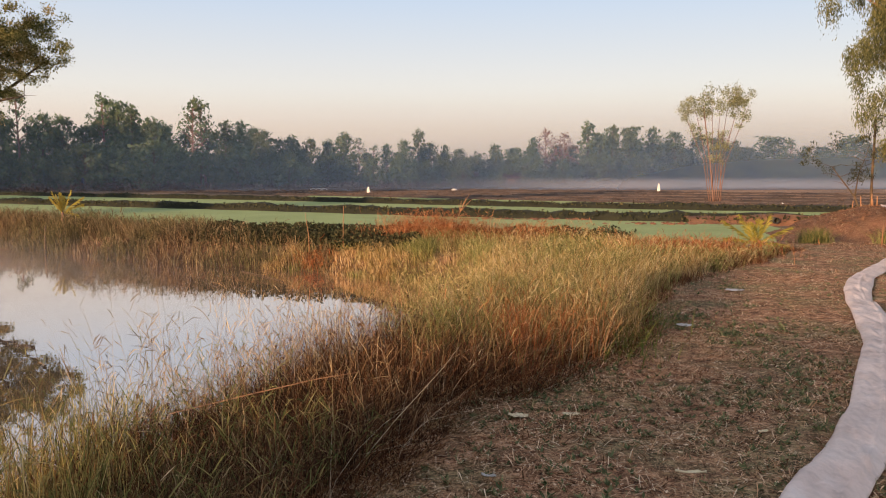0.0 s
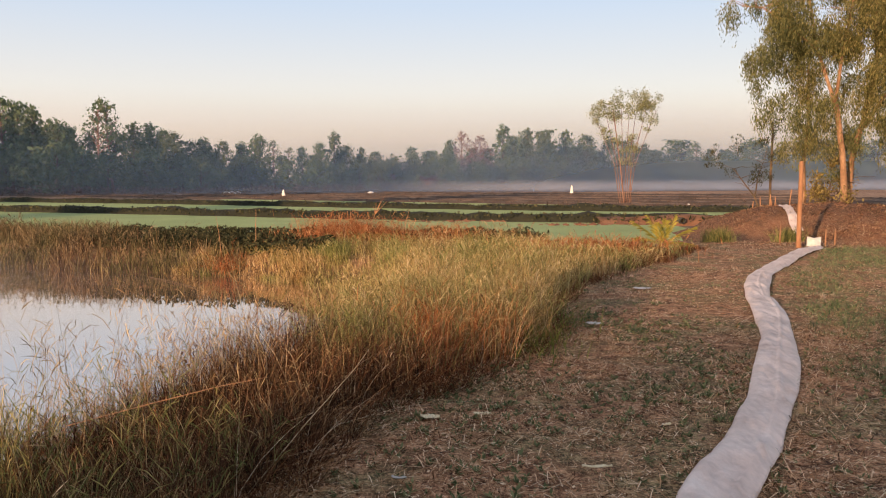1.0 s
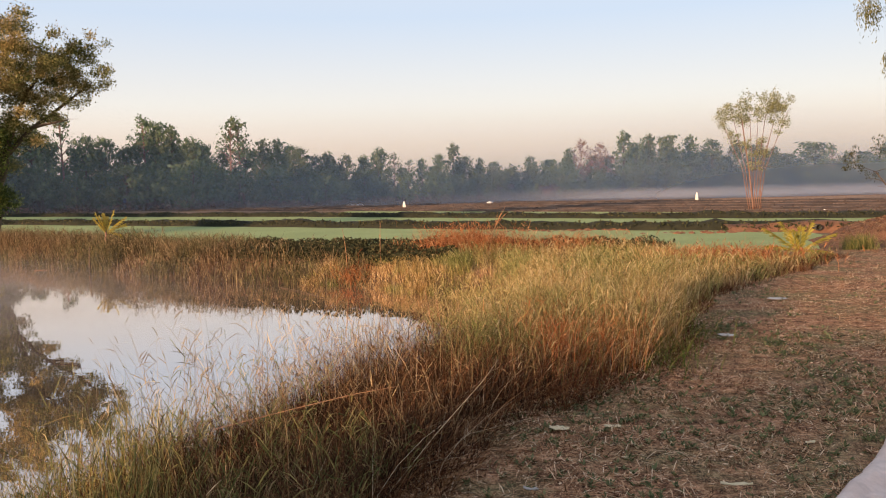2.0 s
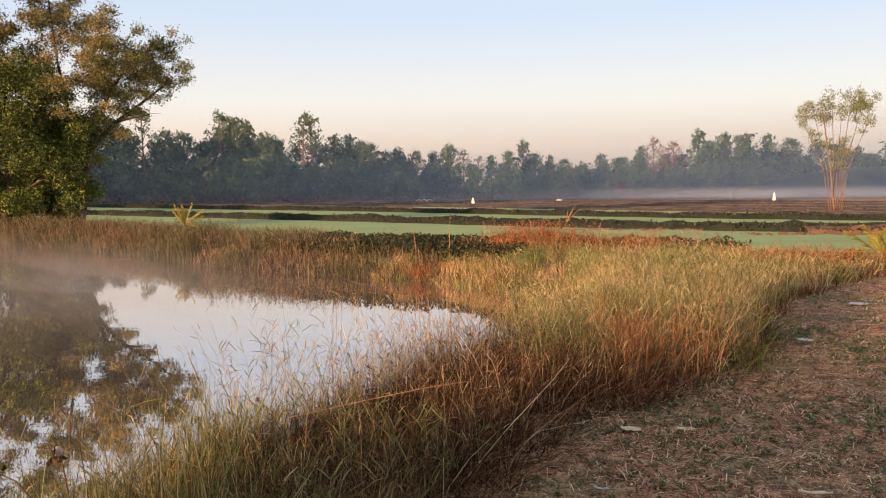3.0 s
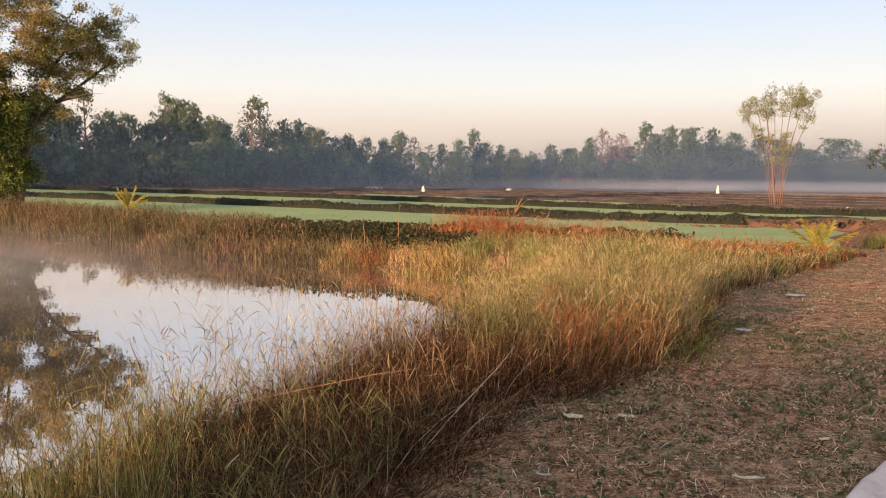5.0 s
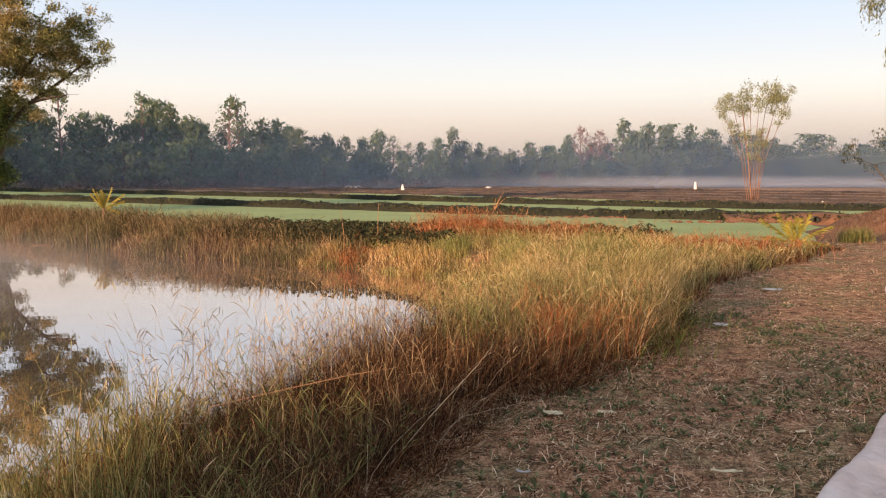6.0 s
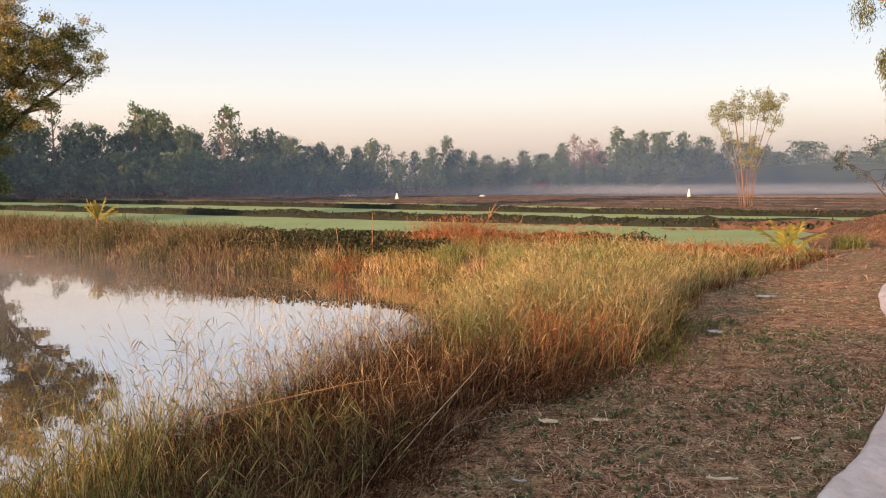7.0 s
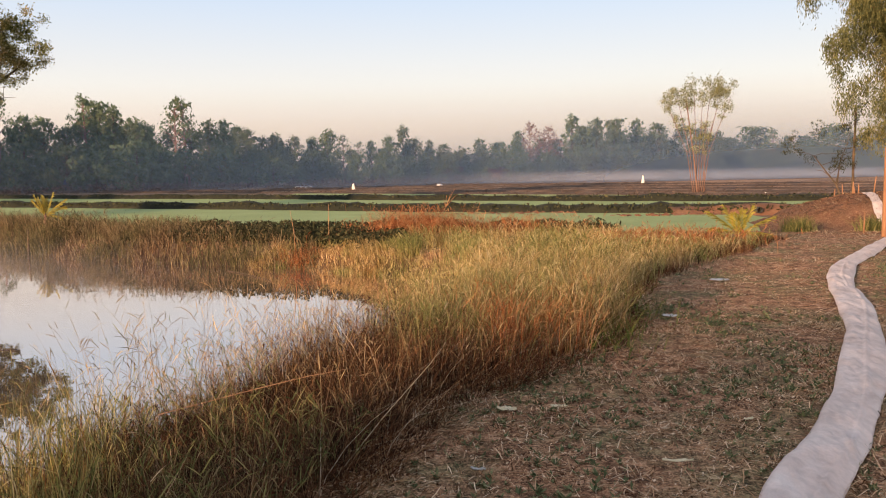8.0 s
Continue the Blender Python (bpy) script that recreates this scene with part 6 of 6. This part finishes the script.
palm(6.75, 17.9, zg(6.75, 17.9), 1.05, 0.15, 5, "young yellow-green coconut palm at the edge of the paddy",
     [(-0.75, -0.1, 0.8, 0.95), (0.85, -0.1, 0.75, 0.9), (-0.5, 0.3, 1.1, 0.8), (0.45, 0.2, 1.2, 0.75), (0.9, 0.3, 0.35, 0.7), (-0.2, -0.4, 0.9, 0.6), (0.15, -0.3, 1.4, 0.6), (-0.9, 0.2, 0.5, 0.7)], M_GREENFROND)
palm(-11.95, 25.95, zg(-11.95, 25.95), 0.95, 0.39 - zg(-11.95, 25.95), 6, "small bright yellow palm above the reeds of the far shore",
     [(-0.6, 0.1, 1.6, 0.85), (0.42, 0.1, 1.3, 0.9), (-0.8, 0, 1.4, 0.75), (0.9, 0, 1.0, 0.95), (1.0, 0.2, 0.8, 0.8), (-0.15, 0.1, 1.9, 0.75), (-0.45, -0.1, 1.7, 0.7), (0.8, 0.1, 0.25, 0.45), (0.1, -0.15, 1.9, 0.6)], M_FROND)


# ---- far things in the fields ----
def cloth_on_stake(x, y, h, label, seed):
    e = base("cloth_on_stake", x, y, FIELD_Z, label, "cloth on stake")
    g = Geo()
    g.tube([(0, 0, -0.05), (0, 0, h + 0.1)], [0.03, 0.025], 6)
    part("stake", g.mesh("stake", M_DARKBARK), e)
    n = 14
    c = Geo()
    prof = [(0.03, 1.0), (0.07, 0.86), (0.10, 0.66), (0.13, 0.42), (0.14, 0.2)]
    for r, u in prof:
        for k in range(n):
            a = k * math.tau / n
            rr_ = r * (1 + 0.28 * math.sin(3 * a + seed + u * 4))
            c.v.append((rr_ * math.cos(a) * 1.1, rr_ * math.sin(a) * 0.7, h * u + 0.04 * math.sin(5 * a)))
    for i in range(len(prof) - 1):
        for k in range(n):
            c.f.append((i * n + k, (i + 1) * n + k, (i + 1) * n + (k + 1) % n, i * n + (k + 1) % n))
    c.f.append(tuple(range(n)))
    part("cloth", c.mesh("cloth", M_WHITE), e, "hanging white cloth")


cloth_on_stake(-7.45, 82.9, 0.74, "white cloth hung on a stake in the dark fields", 1.0)
cloth_on_stake(22.9, 88.1, 1.0, "sunlit white cloth hung on a stake in the fields", 2.5)


def shed(x, y, w, d, h, label, seed):
    """An open-sided farm shed with a low gabled roof."""
    e = base("shed", x, y, FIELD_Z, label, "shed", "farm sheds by the wood")
    wall = Geo()
    a, b = w / 2, d / 2
    wall.add([(-a, -b, 0), (a * 0.1, -b, 0), (a * 0.1, -b, h), (-a, -b, h), (-a, b, 0), (a, b, 0), (a, b, h), (-a, b, h), (a * 0.1, -b + 0.1, 0), (a * 0.1, -b + 0.1, h), (-a, -b + 0.1, 0), (-a, -b + 0.1, h)],
             [(0, 1, 2, 3), (5, 4, 7, 6), (1, 8, 9, 2), (8, 10, 11, 9), (3, 2, 9, 11), (4, 0, 3, 7)])
    part("wall", wall.mesh("wall", M_SHED, False), e)
    for sx in (-0.97, 0.35, 0.97):
        g = Geo()
        g.tube([(a * sx, -b - 0.25, -0.1), (a * sx, -b - 0.25, h)], [0.07, 0.07], 6)
        part("post", g.mesh("post", M_DARKBARK), e)
    for sgn in (-1, 1):
        r = Geo()
        n = 24
        for i in range(n + 1):
            u = -a - 0.5 + (w + 1.0) * i / n
            bumpz = 0.03 * (i % 2)
            for q, z in ((0.0, h + 0.75), (sgn * (b + 0.5), h - 0.05)):
                for t in (0.0, -0.05):
                    r.v.append((u, q, z + bumpz + t))
        for i in range(n):
            k = i * 4
            r.f += [(k, k + 4, k + 6, k + 2), (k + 1, k + 3, k + 7, k + 5), (k + 2, k + 6, k + 7, k + 3), (k, k + 1, k + 5, k + 4)]
        part("roof_panel", r.mesh("roof_panel", M_ROOF, False), e, "rusty red corrugated roof panel")


shed(3.6, 136, 3.4, 3.0, 1.7, "small shed with rusty red roof at the wood's edge", 1)
shed(11.8, 139, 2.6, 2.6, 1.5, "low open shed with dull red roof among trees", 2)


def bent_frame(x, y):
    """A low white pipe frame lying in the field."""
    g = Geo()
    for k in range(3):
        pts = [(-0.6 + k * 0.6 + 0.45 * math.cos(a), 0.2 * k, 0.3 * math.sin(a)) for a in [i * math.pi / 8 for i in range(9)]]
        g.tube(pts, [0.03] * 9, 6)
    ob = new("pipe_frame", g.mesh("pipe_frame", M_WHITE))
    ob.location = (x, y, FIELD_Z)
    tagged(ob, "low frame of bent white pipes in the field", "frame")


bent_frame(-15, 100)


def sack(x, y, w, h, mat, label, name="sack"):
    g = lathe([(w * 0.35, 0), (w * 0.5, h * 0.25), (w * 0.46, h * 0.6), (w * 0.28, h * 0.9), (w * 0.1, h)], 10)
    g.v = [(a * (1 + 0.2 * noise.noise((a * 3, b * 3, c * 3))), b, c + 0.04 * noise.noise((a * 5, b * 5, 1))) for a, b, c in g.v]
    ob = new(name, g.mesh(name, mat))
    ob.location = (x, y, float(ground_z(x, y)))
    return tagged(ob, label, "sack")


sack(1.4, 101, 0.8, 0.28, M_PAPER, "white filled sack lying in the field")
sack(21.3, 52.0, 0.22, 0.15, M_WHITE, "small white bag on a field levee")


def culvert(x, y, z):
    """A black drain pipe through the levee."""
    segs, g = 16, Geo()
    for r0, y0 in ((0.12, 0), (0.12, 1.2), (0.095, 1.2), (0.095, 0)):
        g.v.extend([(r0 * math.cos(k * math.tau / segs), y0, r0 * math.sin(k * math.tau / segs)) for k in range(segs)])
    for i in range(4):
        for k in range(segs):
            g.f.append((i * segs + k, ((i + 1) % 4) * segs + k, ((i + 1) % 4) * segs + (k + 1) % segs, i * segs + (k + 1) % segs))
    ob = new("drain_pipe", g.mesh("drain_pipe", M_DARKTHING))
    ob.location = (x, y, z)
    tagged(ob, "black drain pipe set through the red levee", "pipe")


culvert(12.5, 31.0, FIELD_Z + 0.2)


def scarecrow_post(x, y):
    e = base("cloth_on_stake", x, y, FIELD_Z, "dark stake wrapped in faded blue cloth", "cloth on stake")
    g = Geo()
    g.tube([(0, 0, 0), (0.05, 0, 0.7), (0, 0, 1.5)], [0.10, 0.14, 0.08], 8)
    part("stake", g.mesh("stake", M_DARKTHING), e)
    g = lathe([(0.10, 0.95), (0.19, 1.1), (0.17, 1.4), (0.08, 1.6)], 10)
    part("cloth", g.mesh("cloth", M_BLUE), e, "faded blue cloth")


scarecrow_post(-44.0, 101.5)


def board(x, y):
    g = Geo()
    w, h, t = 0.62, 0.42, 0.03
    g.add([(-w / 2, -t, 0), (w / 2, -t, 0), (w / 2, t, 0), (-w / 2, t, 0), (-w / 2, -t, h), (w / 2, -t, h * 0.96), (w / 2, t, h * 0.96), (-w / 2, t, h)],
          [(0, 1, 5, 4), (2, 3, 7, 6), (4, 5, 6, 7), (1, 2, 6, 5), (3, 0, 4, 7), (3, 2, 1, 0)])
    ob = new("board", g.mesh("board", M_POST, False))
    ob.location = (x, y, float(ground_z(x, y)) - 0.02)
    ob.rotation_euler = (0.1, 0, 0.35)
    md = ob.modifiers.new("edge", "BEVEL")
    md.width = 0.008
    tagged(ob, "small weathered orange board standing in the reeds", "board")


board(-12.85, 23.9)

# clods and red earth spoil on the levee and beside the post
rng = np.random.default_rng(99)


def clods(name, n, cx, cy, sx, sy, size, mat, label):
    g = Geo()
    for _ in range(n):
        x, y = cx + rng.normal(0, sx), cy + rng.normal(0, sy)
        r = size * rng.uniform(0.4, 1.3)
        z = float(ground_z(x, y))
        vs = [(x + r * a * rng.uniform(0.7, 1.2), y + r * b * rng.uniform(0.7, 1.2), z + r * 0.6 * c * rng.uniform(0.7, 1.2)) for a, b, c in
              ((1, 0, 0), (0, 1, 0), (-1, 0, 0), (0, -1, 0), (0, 0, 1), (0.6, 0.6, 0.6), (-0.6, 0.6, 0.6), (-0.6, -0.6, 0.6), (0.6, -0.6, 0.6))]
        g.add(vs, [(0, 1, 5), (1, 2, 6), (2, 3, 7), (3, 0, 8), (0, 5, 8), (1, 6, 5), (2, 7, 6), (3, 8, 7), (5, 6, 4), (6, 7, 4), (7, 8, 4), (8, 5, 4)])
    tagged(new(name, g.mesh(name, mat, False)), label, "earth clods", "", "stuff")


clods("earth_clods", 260, 12.0, 31.9, 1.9, 0.35, 0.16, M_SOIL, "broken red earth clods on the levee")
clods("earth_clods", 160, 5.5, 35.2, 2.2, 0.3, 0.13, M_SOIL, "broken red earth clods on the levee")
clods("earth_clods", 1500, 13.4, 22.6, 2.6, 2.2, 0.045, M_SOIL, "crumbled red clods over the earth mound")
clods("earth_clods", 160, 12.2, 19.0, 1.3, 0.5, 0.05, M_SOIL, "crumbled red clods beside the post")
for cx, cy, rad, n in ((9.15, 20.3, 0.36, 700), (10.75, 19.8, 0.34, 600)):
    p = np.stack([rng.normal(cx, rad * 0.5, n), rng.normal(cy, rad * 0.5, n)], 1)
    ob = new("grass_tussock", blade_mesh("grass_tussock", on_ground(p), rng.uniform(0.18, 0.48, n), 0.012 * rng.uniform(0.6, 1.4, n), 0.45, M_OLIVE, rng, 3, 0.7))
    tagged(ob, "green grass tussock at the foot of the mound", "grass tussock", "tussocks at the mound", "stuff")
p = scatter(rng, 20000, 8.4, 19.6, 18.2, 27.6, lambda x, y: ground_z(x, y) > 0.05)
grass("mound_straw", p, 0.04, 0.15, 0.011, 1.2, M_UNDER, rng, "dry dark grass stubble on the earth mound", 2, 0.5)
p = scatter(rng, 9000, 8.4, 19.6, 18.2, 27.6, lambda x, y: (ground_z(x, y) > 0.05) & (wobble(x * 0.9, y * 0.9) > -0.1))
grass("mound_weeds", p, 0.05, 0.17, 0.012, 1.2, M_DEAD, rng, "dry pale weeds on the earth mound", 2, 0.5)


# ---- thistles at the water ----
def thistle(pts, head_at, label):
    """A dark bent stalk with a withered pinkish head."""
    e = base("thistle", *pts[0], label, "thistle", "thistles at the water")
    o = Vector(pts[0])
    g = Geo()
    g.tube([Vector(q) - o for q in pts], [0.005, 0.0045, 0.004, 0.003][:len(pts)], 5)
    part("stem", g.mesh("stem", M_DARKBARK), e)
    rg = np.random.default_rng(int(abs(pts[0][0]) * 1000))
    c0 = np.array(Vector(head_at) - o)
    part("leaves", leaf_mesh("leaves", c0 + rg.normal(0, 0.022, (14, 3)) - [0, 0, 0.02], 0.05, M_UNDER, rg, 0.1, 0.4), e, "withered dark leaves")
    h = lathe([(0.008, -0.016), (0.02, -0.006), (0.022, 0.008), (0.014, 0.02), (0.004, 0.026)], 9)
    h.v = [tuple(np.array(v) * (1 + 0.2 * rg.random()) + c0) for v in h.v]
    part("head", h.mesh("head", M_PINKHEAD), e, "withered pinkish seed head")


M_PINKHEAD = solid("withered_head", [(0.3, (0.42, 0.27, 0.23)), (0.7, (0.62, 0.47, 0.42))], 60, 200, 0.8, 0.3)
thistle([(-2.0, 3.0, -0.1), (-2.05, 3.02, 0.25), (-2.18, 3.0, 0.42), (-2.27, 2.98, 0.47)], (-2.28, 2.98, 0.485), "dark withered thistle leaning over the water")
thistle([(-2.05, 3.25, -0.1), (-2.1, 3.25, 0.2), (-2.14, 3.26, 0.40), (-2.16, 3.26, 0.44)], (-2.16, 3.26, 0.455), "withered thistle with pinkish head by the water")
